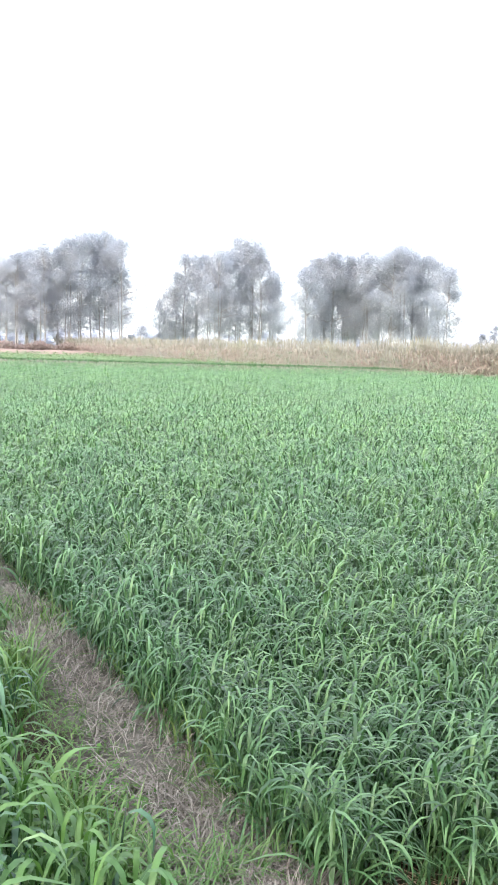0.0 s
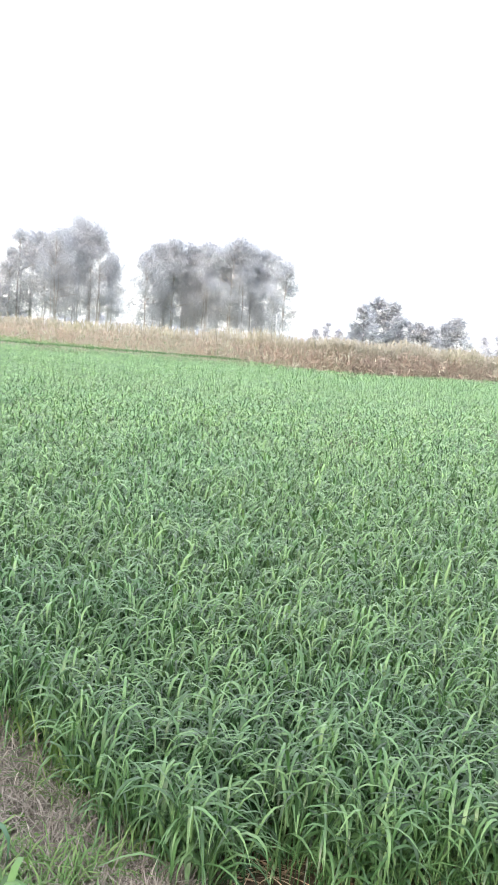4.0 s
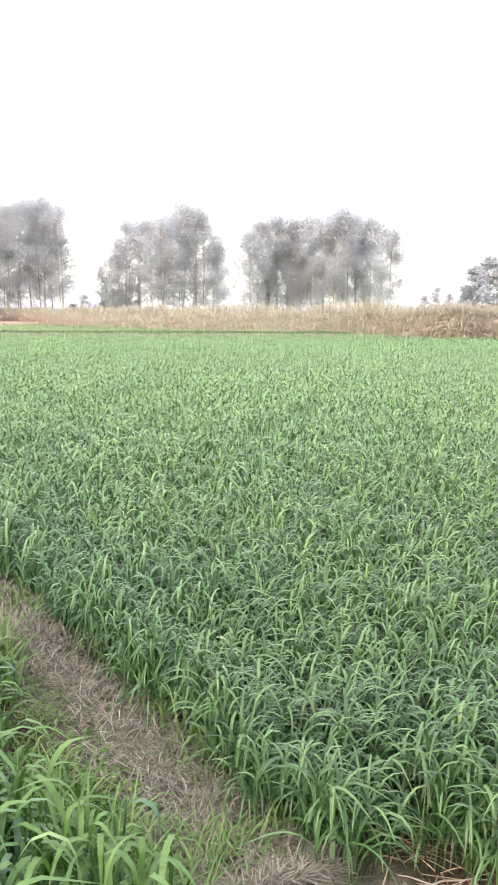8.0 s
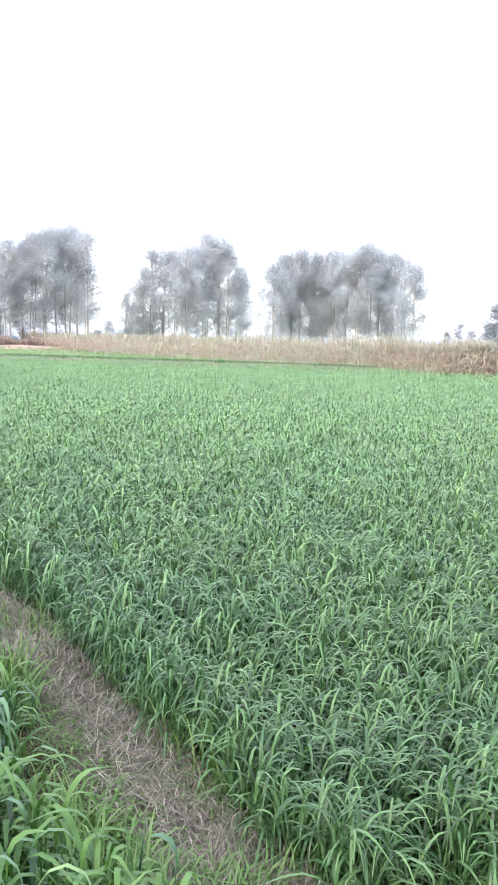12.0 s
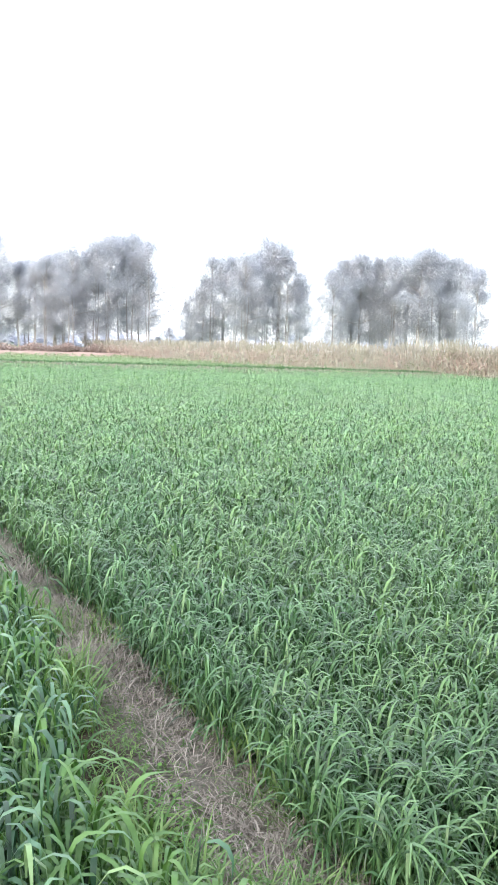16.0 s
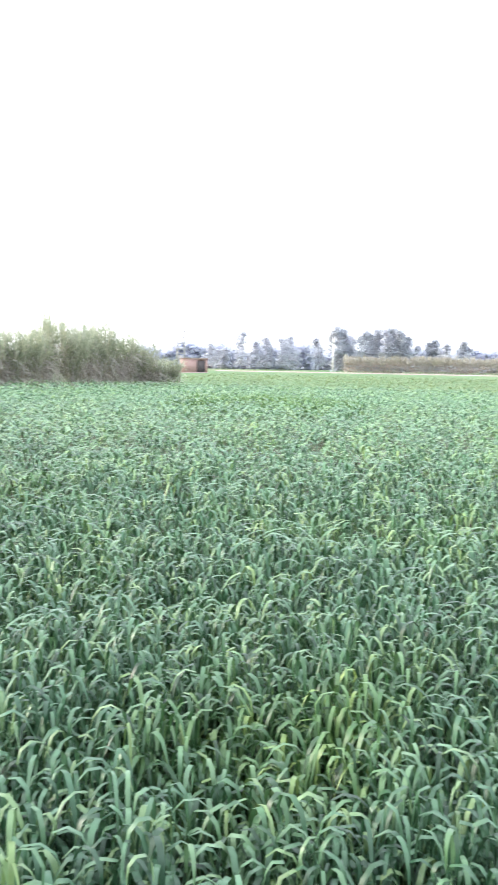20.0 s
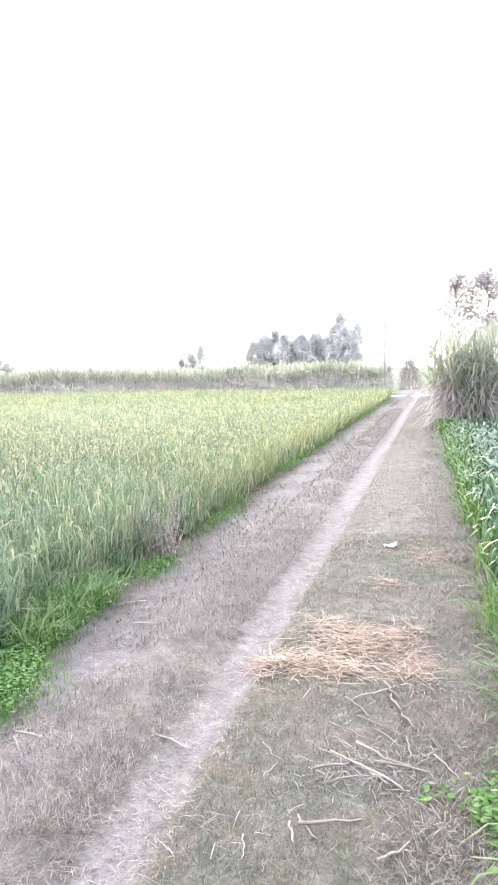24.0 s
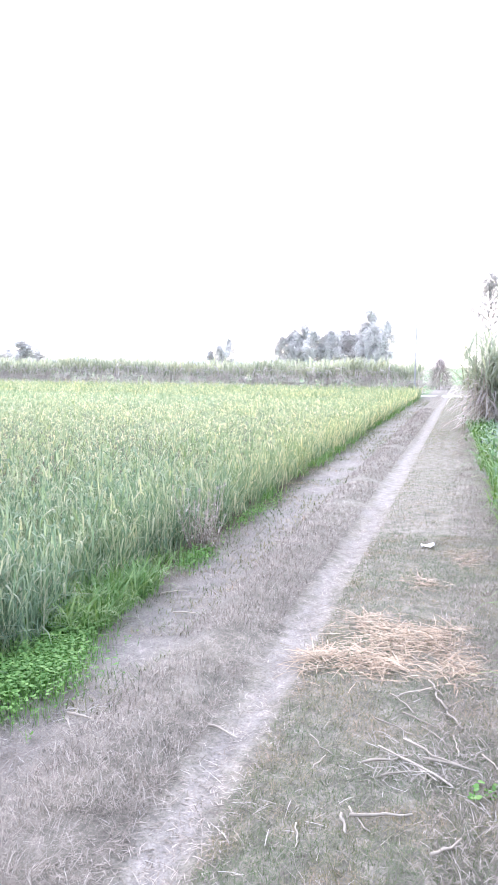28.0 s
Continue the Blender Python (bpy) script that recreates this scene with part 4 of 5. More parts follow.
# ---------------------------------------------------------------- cane
def cane_clump_meshes(height, spread, stalks, leaves, dead, low):
    """Stalks, green leaves and dead hanging leaves of one sugarcane stool."""
    st, tops = [], []
    for k in range(stalks):
        a, d = rng.uniform(0, 6.28), spread * math.sqrt(rng.random()) * 0.6
        out = np.array((math.cos(a), math.sin(a))) * d * 0.25 + rng.normal(size=2) * 0.10
        h = height * rng.uniform(0.5, 0.86)
        p0 = np.array((math.cos(a) * d, math.sin(a) * d, -0.05))
        p2 = p0 + np.array((out[0] * h, out[1] * h, h))
        st.append(tube([p0, (p0 + p2) / 2 + rng.normal(size=3) * 0.03, p2], [0.016, 0.014, 0.01], 4))
        tops.append(p2)
    tops = np.array(tops)
    i = rng.integers(0, stalks, leaves)
    f = low + (1 - low) * u(0.0, 1.0, leaves) ** 0.6
    pos = tops[i] * np.stack([f, f, f], -1)
    green = ribbons(pos, u(0, 6.28, leaves), height * u(0.28, 0.54, leaves), u(0.032, 0.060, leaves), u(45, 88, leaves), u(-90, 50, leaves), u(0.8, 1.8, leaves), 4, u(-0.6, 0.6, leaves), tip=0.05)
    i = rng.integers(0, stalks, dead)
    f = u(0.05, 0.75, dead)
    pos = tops[i] * np.stack([f, f, f], -1)
    dry = ribbons(pos, u(0, 6.28, dead), height * u(0.2, 0.5, dead), u(0.02, 0.05, dead), u(-10, 70, dead), u(-95, -30, dead), u(0.6, 1.4, dead), 4, u(-1.0, 1.0, dead), tip=0.05)
    return st, green, dry


def cane_kind(height, spread=1.0, stalks=16, leaves=250, dead=190, low=0.3):
    st, green, dry = cane_clump_meshes(height, spread, stalks, leaves, dead, low)
    root = tagged(new("sugarcane_clump"), "tall sugarcane clump, green above and dry below, beside the wheat", "sugarcane", "sugarcane along the field")
    for s in st:
        part("stalk", s, M_STALK, root)
    part("green_leaves", green, M_CANE, root)
    part("dead_leaves", dry, M_CANEDRY, root, "dry brown hanging leaves")
    return root


rng = np.random.default_rng(37)
canes = [cane_kind(2.75, spread=w, leaves=g, dead=d, low=f) for w, g, d, f in ((0.9, 230, 150, 0.12), (0.8, 170, 300, 0.5), (1.1, 300, 110, 0.08), (0.7, 150, 260, 0.55), (1.0, 260, 170, 0.2))]
CANE_TOPS = [(0.2, 2.75), (3.0, 2.7), (6.0, 2.6), (8.0, 2.85), (10.0, 2.5), (11.6, 2.75), (13.2, 3.1), (14.5, 2.5)]


def cane_top(y):
    return float(np.interp(y, [c[0] for c in CANE_TOPS], [c[1] for c in CANE_TOPS]))


k = 0
for row in range(2):
    for i in range(14):
        y = 0.70 + i * 1.02 + 0.5 * (row % 2) + rng.uniform(-0.2, 0.2)
        x = -19.6 - 0.17 * y - row * 1.1 + rng.uniform(-0.25, 0.25)
        h = cane_top(y) * rng.uniform(0.72, 1.24) / 2.75
        ob = copy_thing(canes[k % 5], Matrix())
        ob.matrix_basis = pose(x, y, 0, 0, 0, rng.uniform(0, 360)) @ Matrix.Diagonal((*[rng.uniform(0.75, 1.1)] * 2, h, 1))
        k += 1
for x, y, h in ((-19.9, 0.48, 0.98), (-20.8, 0.25, 0.9), (-19.7, 1.1, 1.0)):
    ob = copy_thing(canes[k % 5], Matrix())
    ob.matrix_basis = pose(x, y, 0, 0, 0, 40 * k) @ Matrix.Diagonal((0.85, 0.85, h, 1))
    k += 1
for row in range(2):
    for i in range(25):
        y = 15.6 + i * 1.55 + 0.5 * (row % 2) + rng.uniform(-0.25, 0.25)
        x = -30.8 - row * 1.3 + rng.uniform(-0.3, 0.3)
        h = float(np.interp(y, [15, 26, 30, 34, 44, 49, 53], [3.4, 3.6, 4.4, 3.4, 3.6, 2.9, 1.7])) * rng.uniform(0.80, 1.32) / 2.75
        ob = copy_thing(canes[k % 5], Matrix())
        ob.matrix_basis = pose(x, y, 0, 0, 0, rng.uniform(0, 360)) @ Matrix.Diagonal((*[rng.uniform(1.0, 1.5)] * 2, h, 1))
        k += 1
for ob in canes + gums + low_gums + sparse + far_kinds + west_kinds:
    drop_kind(ob)


def cane_block(name, label, spots, height, low, top, n, dead_share=0.55, wide=0.09):
    """A standing block of cane as leaves: dead ones below, yellowing ones above."""
    x, y = spots(n)
    h = height * (1 + 0.13 * wave(x, y, 0.5) + 0.12 * wave(x, y, 1.3))
    nd = int(n * dead_share)
    z = np.where(np.arange(n) < nd, u(0.0, 0.62, n), u(0.45, 0.8, n)) * h
    pos = np.stack([x, y, z], -1)
    d = ribbons(pos[:nd], u(0, 6.28, nd), u(0.5, 1.1, nd), wide * u(0.5, 1.2, nd), u(10, 88, nd), u(-90, -10, nd), u(0.7, 1.8, nd), 3, u(-1, 1, nd))
    m = n - nd
    g = ribbons(pos[nd:], u(0, 6.28, m), h[nd:] * u(0.22, 0.36, m), wide * u(0.5, 1.1, m), u(60, 90, m), u(-50, 60, m), u(1.2, 2.2, m), 3, u(-0.7, 0.7, m))
    co, q = joined(d, g)
    midx = np.concatenate([np.zeros(len(d[1])), np.ones(len(g[1]))])
    tagged(new(name, mesh_from(name, co, q, [low, top], midx)), label, "sugarcane", kind="stuff")


def east_spots(n):
    k = n // 2
    x = np.concatenate([38.2 + 3.2 * u(0, 1, k) ** 1.5, u(38.2, 78, n - k)])
    y = np.concatenate([31 + 84 * u(0, 1, k) ** 1.6, 31.2 + 3.0 * u(0, 1, n - k) ** 1.5])
    p = rng.permutation(n)
    return x[p], y[p]


cane_block("dry_cane_field", "russet and yellow dry sugarcane standing along the wheat", east_spots, 2.35, M_REDCANE, M_GOLDCANE, 42000, 0.6, 0.085)
cane_block("west_cane_field", "young green sugarcane beyond the road in the sun", lambda n: (-46.0 - 5 * u(0, 1, n) ** 2.0, -2.5 - 61 * u(0, 1, n)), 1.95, M_CANEDRY, M_CANE, 24000, 0.5)
cane_block("north_cane_field", "dry sugarcane block on the far side of the fields", lambda n: ((lambda a, d: (-np.sin(a) * d, np.cos(a) * d))(np.radians(u(-1.5, 17.9, n)), 196 + u(0, 6, n))), 4.2, M_REDCANE, M_GOLDCANE, 9000, 0.5, 0.26)


def scrub_bank():
    """The low russet scrub at the foot of the far groves."""
    n = 14000
    a = np.radians(u(-24.5, -4.0, n))
    d = 112 + u(0, 5, n)
    t = np.clip((-np.degrees(a) - 4) / 12, 0, 1)
    z = u(0, 1, n) ** 1.3 * (0.4 + 0.8 * t) * (1 + 0.25 * np.sin(a * 160))
    g = ribbons(np.stack([-np.sin(a) * d, np.cos(a) * d, z], -1), u(0, 6.28, n), u(0.3, 0.8, n), u(0.1, 0.25, n), u(0, 85, n), u(-80, 40, n), u(0.7, 1.6, n), 2)
    tagged(new("dry_scrub", mesh_from("dry_scrub", *g, [M_SCRUB])), "low russet scrub below the gum trees", "scrub", kind="stuff")


scrub_bank()


# ---------------------------------------------------------------- far buildings and poles
def pump_house():
    """A small brick pump room with a flat slab roof and an iron door. The dark door is widened to stand in for the
    shaded end wall too.
    """
    root = tagged(new("pump_house"), "small red brick pump house with dark door in the fields", "building")
    w, d, h, t = 4.6, 3.2, 2.5, 0.23
    part("wall", joined(box_geo(0, w, d - t, d, 0, h), box_geo(0, t, t, d - t, 0, h), box_geo(w - t, w, t, d - t, 0, h), box_geo(0, 2.7, 0, t, 0, h), box_geo(4.2, w, 0, t, 0, h), box_geo(2.7, 4.2, 0, t, 2.2, h)), M_BRICK, root)
    part("roof", box_geo(-0.15, w + 0.15, -0.2, d + 0.15, h, h + 0.13), M_MORTAR, root)
    part("door", box_geo(2.72, 4.18, 0.06, 0.11, 0.02, 2.18), M_DOOR, root)
    part("plinth", box_geo(-0.08, w + 0.08, -0.08, d + 0.08, -0.1, 0.12), M_MORTAR, root)
    x, y = az_place(29.45, 141)
    root.matrix_basis = pose(x, y, 0, 0, 0, 33)


pump_house()


def transformer_stand():
    """Two poles joined by cross bars, with a transformer on a shelf."""
    root = tagged(new("transformer_stand"), "twin pole stand with cross bars and a transformer", "power pole")
    for x in (-0.65, 0.65):
        part("pole", tube([(x, 0, -0.2), (x, 0, 4), (x, 0, 7.6)], [0.16, 0.15, 0.13]), M_STEEL, root)
    for z in (7.5, 6.4, 5.3, 4.2, 3.4):
        part("cross_bar", box_geo(-0.9, 0.9, -0.07, 0.07, z, z + 0.22), M_STEEL, root)
    part("shelf", box_geo(-0.8, 0.8, -0.3, 0.3, 2.2, 2.3), M_STEEL, root)
    part("tank", box_geo(-0.4, 0.4, -0.25, 0.25, 2.3, 3.1), M_STEEL, root)
    for x in (-0.5, 0, 0.5):
        part("insulator", tube([(x, 0, 7.59), (x, 0, 7.7), (x, 0, 7.85)], [0.05, 0.06, 0.02]), M_CONCRETE, root)
    x, y = az_place(29.5, 150)
    root.matrix_basis = pose(x, y, 0, 0, 0, 30)


transformer_stand()


def concrete_pole(turn, dist, h, r=0.11, label="slender pale concrete power pole", mat=M_CONCRETE):
    root = tagged(new("power_pole"), label, "power pole", "power poles")
    part("shaft", tube([(0, 0, -0.2), (0, 0, h / 2), (0, 0, h)], [r, r * 0.85, r * 0.65]), mat, root)
    part("cap", tube([(0, 0, h - 0.02), (0, 0, h + 0.02), (0, 0, h + 0.08)], [r * 0.8, r * 0.8, r * 0.3]), M_STEEL, root)
    x, y = az_place(turn, dist)
    root.matrix_basis = pose(x, y, 0, 0, 0, turn)


concrete_pole(18.65, 190, 8.2, 0.22, "white concrete pole by the distant field path")
concrete_pole(93.55, 44, 3.9, 0.06, "thin grey steel pole at the end of the lane", M_STEEL)


def cross_road():
    n = 60
    y = np.linspace(-120, 48, n)
    co = np.concatenate([np.stack([np.full(n, x) + 0.05 * np.sin(y), y, np.full(n, z)], -1) for x, z in ((-45.4, 0.0), (-45.3, 0.06), (-42.9, 0.06), (-42.8, 0.0))])
    i = np.arange(n - 1)
    q = np.concatenate([np.stack([k * n + i, (k + 1) * n + i, (k + 1) * n + i + 1, k * n + i + 1], -1) for k in range(3)])
    tagged(new("road", mesh_from("road", co, q, [M_ROAD])), "pale concrete road crossing the end of the lane", "road", kind="structure")


cross_road()


def fodder_stack():
    """The rounded stack of cane tops at the far end of the lane."""
    root = tagged(new("fodder_stack"), "rounded stack of green cane tops beyond the road", "fodder stack")
    n = 1100
    a, f = u(0, 6.28, n), u(0, 1, n)
    r = 0.95 * (1 - f ** 1.5) ** 0.7 * u(0.55, 1.0, n)
    pos = np.stack([r * np.cos(a), r * np.sin(a), 0.1 + 1.95 * f], -1)
    part("leaves", ribbons(pos, a + u(-0.6, 0.6, n), u(0.3, 0.8, n), u(0.04, 0.08, n), u(10, 80, n), u(-80, 0, n), u(0.7, 1.6, n), 3), M_CANEDRY, root)
    for k in range(9):
        t = k * 0.7
        part("stem", tube([(0.7 * math.cos(t), 0.7 * math.sin(t), 0), (0.4 * math.cos(t), 0.4 * math.sin(t), 1.1), (0.05, 0, 2.05)], [0.02, 0.018, 0.01], 5), M_STALK, root)
    root.location = (*az_place(91.8, 58), 0)


fodder_stack()


def earth_bank():
    """A low bank of bare pinkish earth in front of the far groves."""
    n, k = 80, 7
    a = np.radians(np.linspace(-24, -3, n))
    prof = [(-3.0, -0.02), (-2.2, 0.16), (-1.0, 0.34), (0.0, 0.42), (1.0, 0.36), (2.2, 0.15), (3.2, -0.02)]
    co = np.concatenate([np.stack([-np.sin(a) * (108 + d), np.cos(a) * (108 + d), z * (1.2 + 0.08 * np.sin(a * 90) + 0.05 * np.sin(a * 210)) - 0.02], -1) for d, z in prof])
    i = np.arange(n - 1)
    q = np.concatenate([np.stack([j * n + i, j * n + i + 1, (j + 1) * n + i + 1, (j + 1) * n + i], -1) for j in range(k - 1)])
    tagged(new("earth_bank", mesh_from("earth_bank", co, q, [M_EARTH])), "low bank of bare pinkish earth below the gum trees", "bank", kind="structure")


earth_bank()


def channel_bank():
    """The pale raised edge of a field channel in front of the northern cane."""
    n = 60
    a = np.radians(np.linspace(-1.0, 27.0, n))
    co = np.concatenate([np.stack([-np.sin(a) * (188 + d), np.cos(a) * (188 + d), z + 0.03 * np.sin(a * 140) * (z > 0)], -1) for d, z in ((-0.7, -0.02), (-0.5, 0.17), (0.3, 0.19), (0.6, -0.02))])
    i = np.arange(n - 1)
    q = np.concatenate([np.stack([j * n + i, j * n + i + 1, (j + 1) * n + i + 1, (j + 1) * n + i], -1) for j in range(3)])
    tagged(new("channel_bank", mesh_from("channel_bank", co, q, [M_MORTAR])), "pale raised bank of a channel between far fields", "bank", kind="structure")


channel_bank()


def bare_tree(turn, dist, h):
    """A leafless, widely branched tree in the haze."""
    root = tagged(new("bare_tree"), "leafless spreading tree with fine grey purple twigs", "tree")
    part("trunk", tube([(0, 0, -0.1), (0.1, 0, h * 0.2), (0.05, 0.1, h * 0.42)], [0.25, 0.2, 0.14]), M_BARK, root)
    limbs, twigs = [], []
    for k in range(16):
        a, e = rng.uniform(0, 6.28), rng.uniform(0.35, 1.2)
        p = np.array((0.05, 0.05, h * rng.uniform(0.22, 0.42)))
        d = np.array((math.cos(a) * math.cos(e), math.sin(a) * math.cos(e), math.sin(e)))
        q = p + d * h * rng.uniform(0.35, 0.55)
        limbs.append(tube([p, (p + q) / 2 + rng.normal(size=3) * 0.1, q], [0.09, 0.06, 0.03], 4))
        for j in range(14):
            s = p + (q - p) * rng.uniform(0.3, 1.0)
            w = s + (d * 0.5 + rng.normal(size=3) * 0.5) * h * 0.18
            twigs.append(tube([s, (s + w) / 2, w], [0.035, 0.025, 0.012], 4))
    for piece in limbs:
        part("limb", piece, M_BARK, root)
    part("crown", joined(*twigs), M_TWIG, root, "fine bare grey purple twigs")
    root.location = (*az_place(turn, dist), 0)


bare_tree(-8.6, 128, 5.6)
bare_tree(-9.7, 132, 4.8)


def fallen_cane():
    """Broken cane stems that lean out of the stand over the lane."""
    for x, y, turn, up, ln in ((-21.5, 0.55, 200, 62, 1.9), (-22.3, 0.35, 215, 48, 1.7)):
        root = tagged(new("leaning_cane"), "broken cane stem leaning out over the lane", "sugarcane", "leaning cane stems")
        t = np.linspace(0, 1, 6)
        a = radians(up)
        pts = np.stack([np.cos(a) * t * ln, 0 * t, np.sin(a) * t * ln - 0.35 * t ** 2 * ln * 0.5], -1)
        part("stem", tube(pts, np.linspace(0.017, 0.009, 6), 5), M_STALK, root)
        m = 14
        f = u(0.3, 1.0, m)
        pos = np.stack([np.interp(f, t, pts[:, 0]), 0 * f, np.interp(f, t, pts[:, 2])], -1)
        part("leaves", ribbons(pos, u(-1.2, 1.2, m), u(0.5, 0.9, m), u(0.03, 0.05, m), u(10, 60, m), u(-100, -50, m), u(0.8, 1.5, m), 4), M_CANEDRY, root)
        root.matrix_basis = pose(x, y, -0.03, 0, 0, turn)


fallen_cane()


# ---------------------------------------------------------------- lane litter
rng = np.random.default_rng(41)


def stick_geo(points, r):
    p = np.array(points, float)
    n = len(p)
    return tube(p, r * np.linspace(1.0, 0.6, n), 6)


def dry_stick(x, y, turn, length, r=0.007, bow=0.1, label="bleached dry cane stick lying on the lane"):
    t = np.linspace(-0.5, 0.5, 6)
    kink = np.where(t > 0.1, (t - 0.1) * 2.2 * bow, 0) * length
    pts = np.stack([t * length, bow * length * (0.25 - t * t) + kink + 0.004 * np.sin(t * 13 + x * 9), r * 0.8 + 0.014 + 0.006 * np.sin(t * 4 + x)], -1)
    ob = new("dry_stick", mesh_from("dry_stick", *stick_geo(pts, r), [M_STICK]))
    ob.matrix_basis = pose(x, y, float(ground_height(np.array(x), np.array(y))), 0, 0, turn)
    return tagged(ob, label, "stick", "dry sticks on the lane")


STICKS = [(-3.20, -1.10, 35, 0.20), (-3.04, -1.66, 60, 0.20), (-2.95, -1.70, 40, 0.14), (-3.80, -0.22, 5, 0.16), (-3.72, -0.30, 150, 0.22), (-3.66, -0.20, 165, 0.22), (-3.60, -0.34, 20, 0.2),
          (-3.50, -0.14, 200, 0.26), (-3.42, -0.26, 15, 0.2), (-3.36, -0.36, 35, 0.2), (-3.30, -0.18, 170, 0.2), (-3.22, -0.10, 140, 0.2), (-3.12, -0.22, 60, 0.26), (-3.05, -0.28, 75, 0.3),
          (-3.02, -0.36, 85, 0.22), (-3.00, -0.20, 60, 0.24), (-2.96, -0.30, 95, 0.2), (-3.08, -0.12, 65, 0.22), (-2.66, -0.36, 145, 0.22), (-2.60, -0.42, 20, 0.14), (-2.56, -0.46, 0, 0.1),
          (-2.95, -0.62, 130, 0.14), (-3.10, -0.66, 25, 0.16), (-2.50, -0.12, 125, 0.16), (-3.10, 0.05, 20, 0.18), (-2.45, -0.60, 15, 0.12), (-4.60, -1.75, 80, 0.2), (-5.0, -2.0, 90, 0.2), (-3.5, -1.55, 20, 0.12), (-6.6, -1.55, 70, 0.26)]
for x, y, turn, ln in STICKS:
    dry_stick(x, y, turn + rng.uniform(-45, 45), ln, rng.uniform(0.003, 0.0068), rng.uniform(-0.3, 0.3))


for x, y, turn, ln in ((1.63, 1.36, 118, 0.24), (1.70, 1.30, -25, 0.22), (1.56, 1.30, 128, 0.16), (1.76, 1.26, 60, 0.14), (1.60, 1.24, -15, 0.2), (1.85, 1.16, 30, 0.12)):
    dry_stick(x, y, turn, ln, rng.uniform(0.003, 0.005), rng.uniform(-0.15, 0.15), "pale dry cane piece lying on the bare soil")


def straw_heap(name, label, lobes, n, mat=M_STRAW, size=1.0):
    """Flattened straw: many fine stems that lie in sheaves."""
    k = rng.integers(0, len(lobes), n)
    L = np.array(lobes)[k]
    gx, gy = rng.normal(size=n) * L[:, 2], rng.normal(size=n) * L[:, 3]
    ca, sa = np.cos(np.radians(L[:, 4])), np.sin(np.radians(L[:, 4]))
    x, y = L[:, 0] + gx * ca - gy * sa, L[:, 1] + gx * sa + gy * ca
    z = ground_height(x, y) + 0.01 + u(0, 1, n) * L[:, 5] * np.exp(-(gx / L[:, 2]) ** 2 - (gy / L[:, 3]) ** 2)
    turn = np.radians(L[:, 4]) + rng.normal(size=n) * 0.95 + np.where(rng.random(n) < 0.5, 0, np.pi)
    g = ribbons(np.stack([x, y, z], -1), turn, size * u(0.06, 0.19, n), size * u(0.0028, 0.0056, n), u(-4, 20, n), u(-30, 10, n), u(0.8, 2, n), 5, u(-1, 1, n), tip=0.5, foot=0.9)
    tagged(new(name, mesh_from(name, *g, [mat])), label, "straw", kind="stuff")


straw_heap("straw_heap", "golden rice straw strewn flat over the lane", [(-4.08, -0.84, 0.05, 0.10, 85, 0.06), (-4.10, -0.62, 0.07, 0.12, 80, 0.06), (-4.02, -0.44, 0.08, 0.10, 70, 0.05), (-4.72, -0.62, 0.07, 0.14, 85, 0.05), (-4.50, -0.40, 0.14, 0.12, 60, 0.05), (-4.35, -0.42, 0.10, 0.14, 100, 0.05), (-4.62, -0.20, 0.08, 0.14, 80, 0.03), (-4.10, -0.10, 0.06, 0.16, 95, 0.02)], 1500)
straw_heap("straw_wisp", "small wisp of golden straw on the turf", [(-5.75, -0.36, 0.08, 0.09, 85, 0.03), (-6.6, -0.05, 0.05, 0.2, 95, 0.02)], 200)
straw_heap("bare_patch_straw", "broken straw on bare soil at the wheat's edge", [(1.68, 1.42, 0.07, 0.08, 120, 0.03), (1.88, 1.10, 0.12, 0.06, -10, 0.03)], 110)
straw_heap("cane_trash", "pale dry cane trash scattered on the lane", [(-3.15, -0.17, 0.2, 0.12, 30, 0.03), (-3.0, -0.28, 0.10, 0.12, 70, 0.02), (-3.0, -1.75, 0.4, 0.15, 20, 0.02), (-2.5, -1.0, 0.5, 0.3, 50, 0.015), (-4.4, -1.75, 0.8, 0.2, 0, 0.02)], 620, M_TRASH, 0.62)


def paper_scrap():
    n = 6
    g = np.linspace(-0.5, 0.5, n)
    xs, ys = np.meshgrid(g * 0.075, g * 0.11, indexing="ij")
    xs = xs * (1 + 0.35 * np.sin(ys * 70))
    z = 0.028 + 0.016 * np.sin(xs * 90 + 1) * np.cos(ys * 60) + 0.12 * ys
    lo = np.stack([xs, ys, z], -1).reshape(-1, 3)
    i, j = np.meshgrid(np.arange(n - 1), np.arange(n - 1), indexing="ij")
    b = i * n + j
    q = np.stack([b, b + n, b + n + 1, b + 1], -1).reshape(-1, 4)
    co, qq = joined((lo, q[:, ::-1]), (lo + np.array((0, 0, 0.002)), q))
    ob = new("paper_scrap", mesh_from("paper_scrap", co, qq, [M_PAPER]))
    ob.matrix_basis = pose(-6.95, -0.38, float(ground_height(np.array(-6.95), np.array(-0.38))), 0, 0, 15)
    tagged(ob, "crumpled white paper scrap lying on the turf", "paper")


paper_scrap()


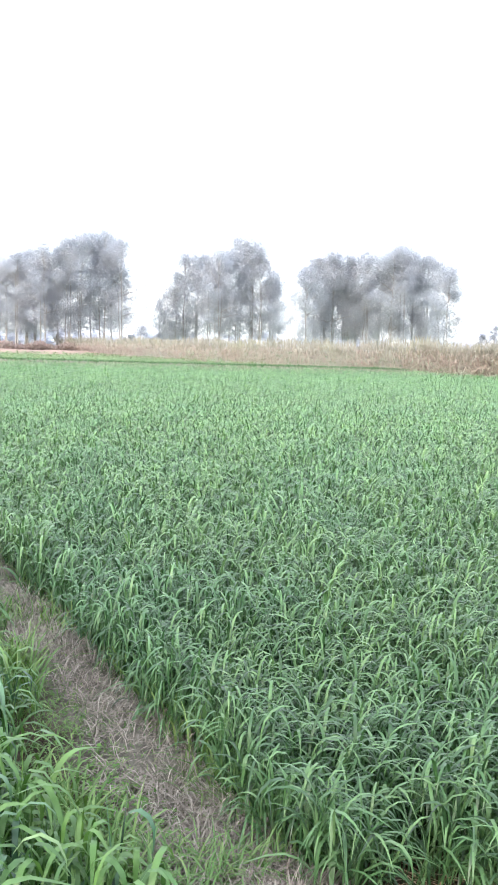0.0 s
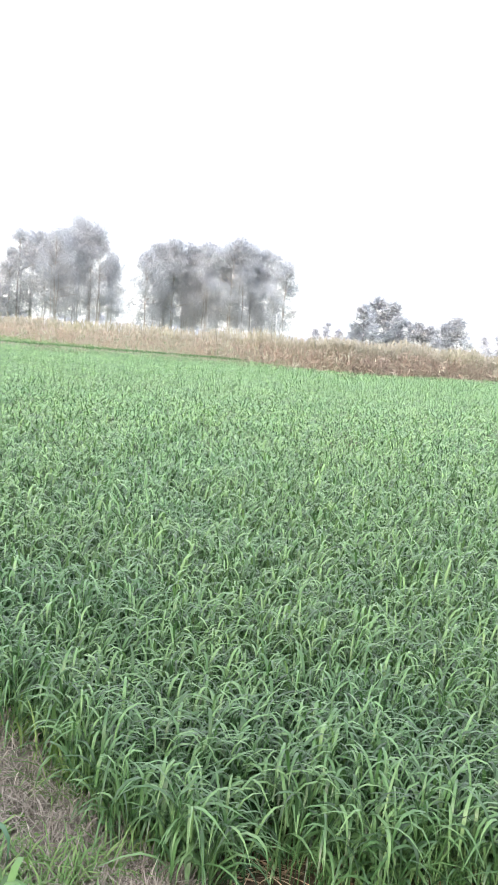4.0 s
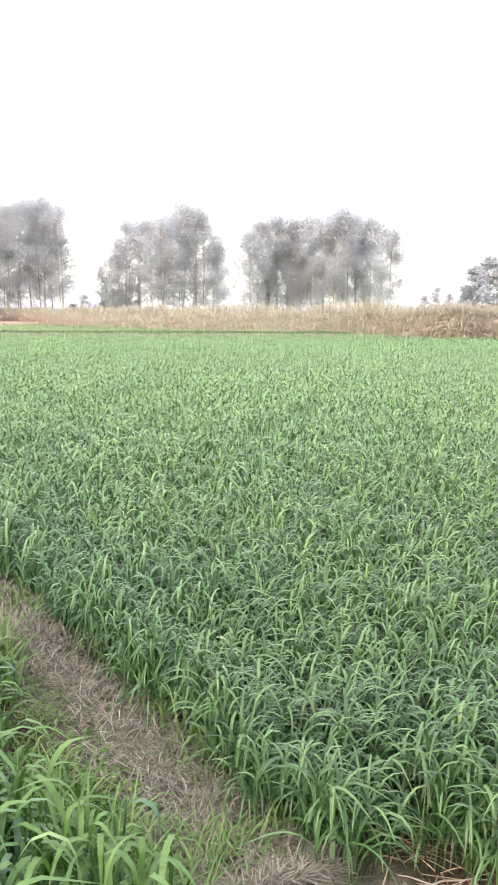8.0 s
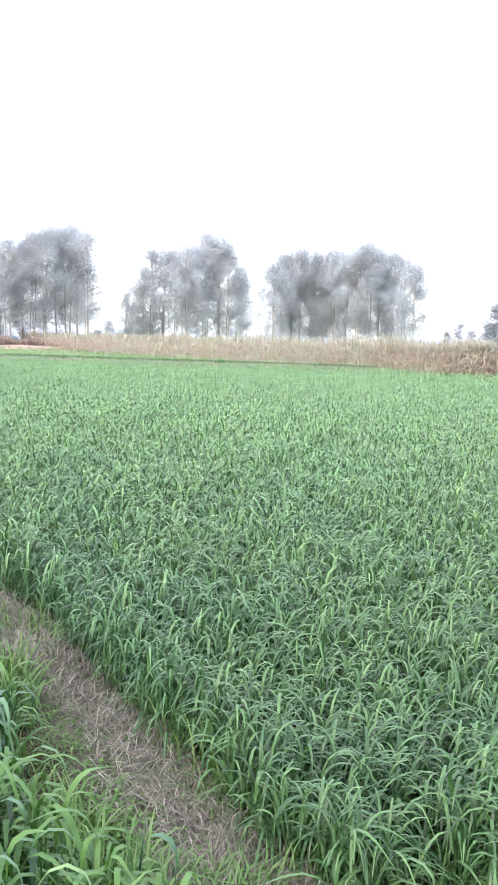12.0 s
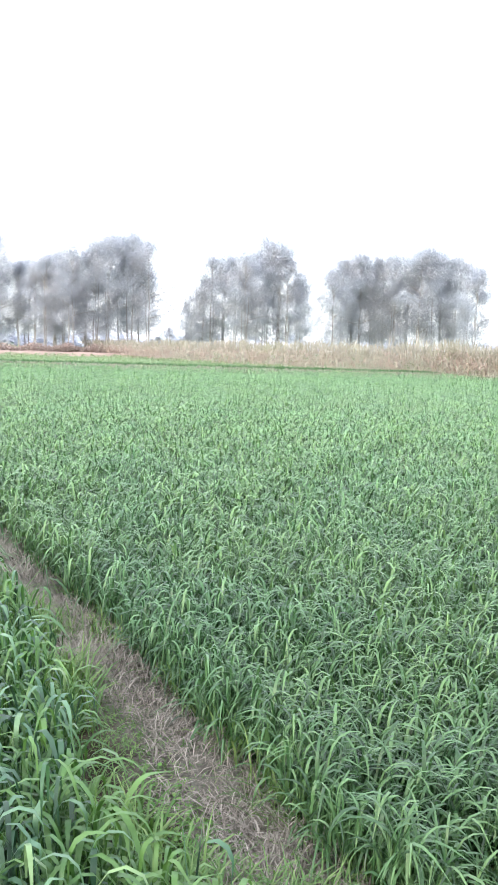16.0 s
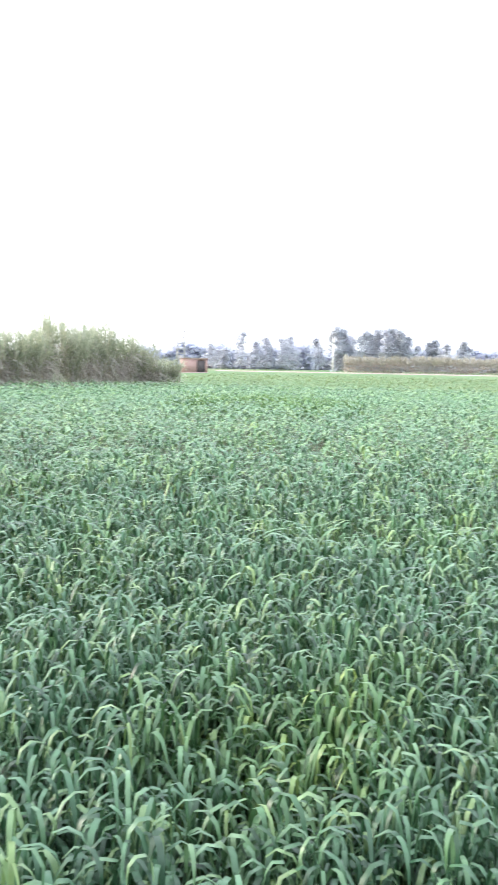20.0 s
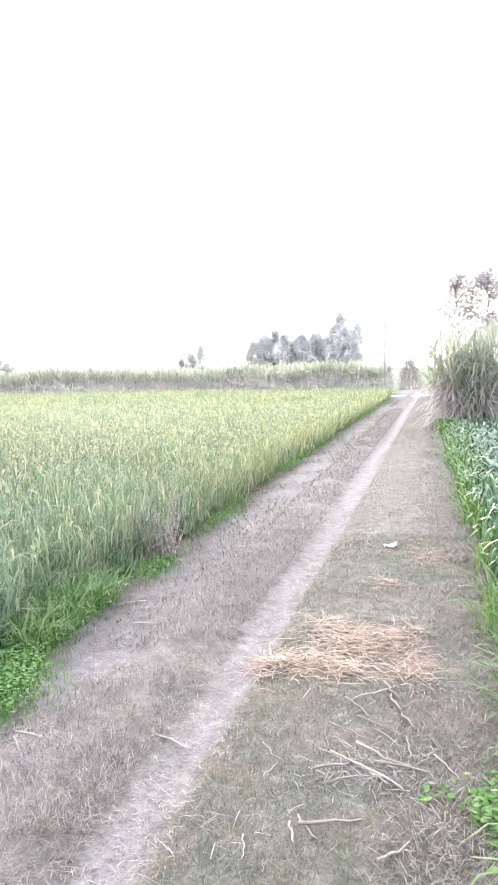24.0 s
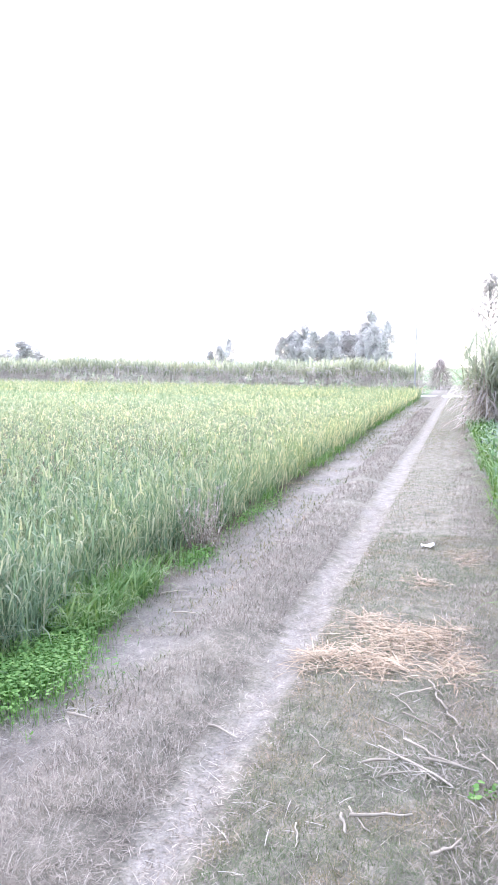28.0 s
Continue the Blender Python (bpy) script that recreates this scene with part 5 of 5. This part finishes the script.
# ---------------------------------------------------------------- weeds
def leafy_weed(name, label, spots, n, leaf, tall):
    """A low mat of small rounded leaves on short stems."""
    k = rng.integers(0, len(spots), n)
    L = np.array(spots)[k]
    x, y = L[:, 0] + rng.normal(size=n) * L[:, 2], L[:, 1] + rng.normal(size=n) * L[:, 3]
    z = ground_height(x, y) + tall * u(0.15, 1, n)
    g = ribbons(np.stack([x, y, z], -1), u(0, 6.28, n), leaf * u(0.6, 1.3, n), leaf * 0.85 * u(0.6, 1.2, n), u(-10, 45, n), u(-40, 20, n), u(1, 2, n), 3, u(-0.5, 0.5, n), tip=0.45, foot=0.4)
    s = ribbons(np.stack([x, y, ground_height(x, y)], -1), u(0, 6.28, n), tall * u(0.4, 1.0, n), np.full(n, 0.003), u(60, 90, n), u(40, 80, n), u(1, 2, n), 2)
    tagged(new(name, mesh_from(name, *joined(g, s), [M_HERB])), label, "weeds", kind="stuff")


leafy_weed("clover_patch", "bright green leafy clover weeds at the lane's edge", [(-3.35, -2.10, 0.20, 0.12), (-3.75, -2.22, 0.18, 0.12), (-3.0, -2.25, 0.2, 0.14)], 4200, 0.019, 0.12)
leafy_weed("verge_weeds", "bright green leafy weeds below the dark wheat", [(-2.80, 0.20, 0.09, 0.05), (-2.95, 0.30, 0.10, 0.06), (-2.62, 0.26, 0.09, 0.05)], 300, 0.026, 0.09)
leafy_weed("creeping_weed", "small bright green weed creeping over the dry turf", [(-2.87, -0.03, 0.04, 0.02), (-2.90, 0.03, 0.03, 0.02)], 26, 0.024, 0.03)
leafy_weed("verge_creepers", "small green creepers along the south verge", [(-4.8, -2.25, 0.3, 0.06), (-5.9, -2.15, 0.2, 0.08), (-8.0, -2.2, 0.6, 0.06)], 1300, 0.022, 0.09)
leafy_weed("bund_weeds", "small green broad leaved weeds on the bund", [(1.12, 1.75, 0.12, 0.14), (1.32, 1.62, 0.05, 0.10), (1.05, 2.15, 0.08, 0.15)], 600, 0.02, 0.04)


def seeding_weed():
    """The brown weed with fluffy pale heads in the wheat's edge."""
    root = tagged(new("seeding_weed"), "brown weed with pale fluffy seed heads beside wheat", "weed")
    for k in range(18):
        a, d = rng.uniform(0, 6.28), rng.uniform(0.05, 0.26)
        p = np.array((math.cos(a) * d * 0.3, math.sin(a) * d * 0.3, 0))
        e = np.array((math.cos(a) * d, math.sin(a) * d, rng.uniform(0.32, 0.62)))
        stem = part("stem", tube([p, (p + e) / 2 + rng.normal(size=3) * 0.015, e], [0.004, 0.003, 0.002], 4), M_STALK, root)
        n = 26
        head = part("seed_head", ribbons(np.repeat(e[None], n, 0), u(0, 6.28, n), u(0.015, 0.035, n), u(0.003, 0.006, n), u(-60, 90, n), u(-60, 90, n), u(1, 2, n), 2), M_TRASH, stem)
        tagged(head, "pale fluffy seed head", kind="stuff")
        n = 22
        f = u(0.2, 0.8, n)
        part("leaves", ribbons(p + (e - p) * f[:, None], u(0, 6.28, n), u(0.03, 0.08, n), u(0.006, 0.014, n), u(-30, 70, n), u(-80, 20, n), u(1, 2, n), 2), M_DRYGRASS, stem)
    root.location = (-6.25, -2.24, 0)


seeding_weed()

# soil clods on the bare corner
for k in range(46):
    x, y = rng.uniform(1.5, 2.3), rng.uniform(0.85, 1.6)
    s = rng.uniform(0.006, 0.02)
    bm = bmesh.new()
    bmesh.ops.create_icosphere(bm, subdivisions=1, radius=s)
    for v in bm.verts:
        v.co *= 1 + rng.uniform(-0.25, 0.25)
        v.co.z *= 0.7
    me = bpy.data.meshes.new("soil_clod")
    bm.to_mesh(me)
    bm.free()
    me.materials.append(M_CLOD)
    ob = tagged(new("soil_clod", me), "dry brown soil clod on bare ground", "soil clod", "clods at the field corner")
    ob.location = (x, y, float(ground_height(np.array(x), np.array(y))) + s * 0.3)
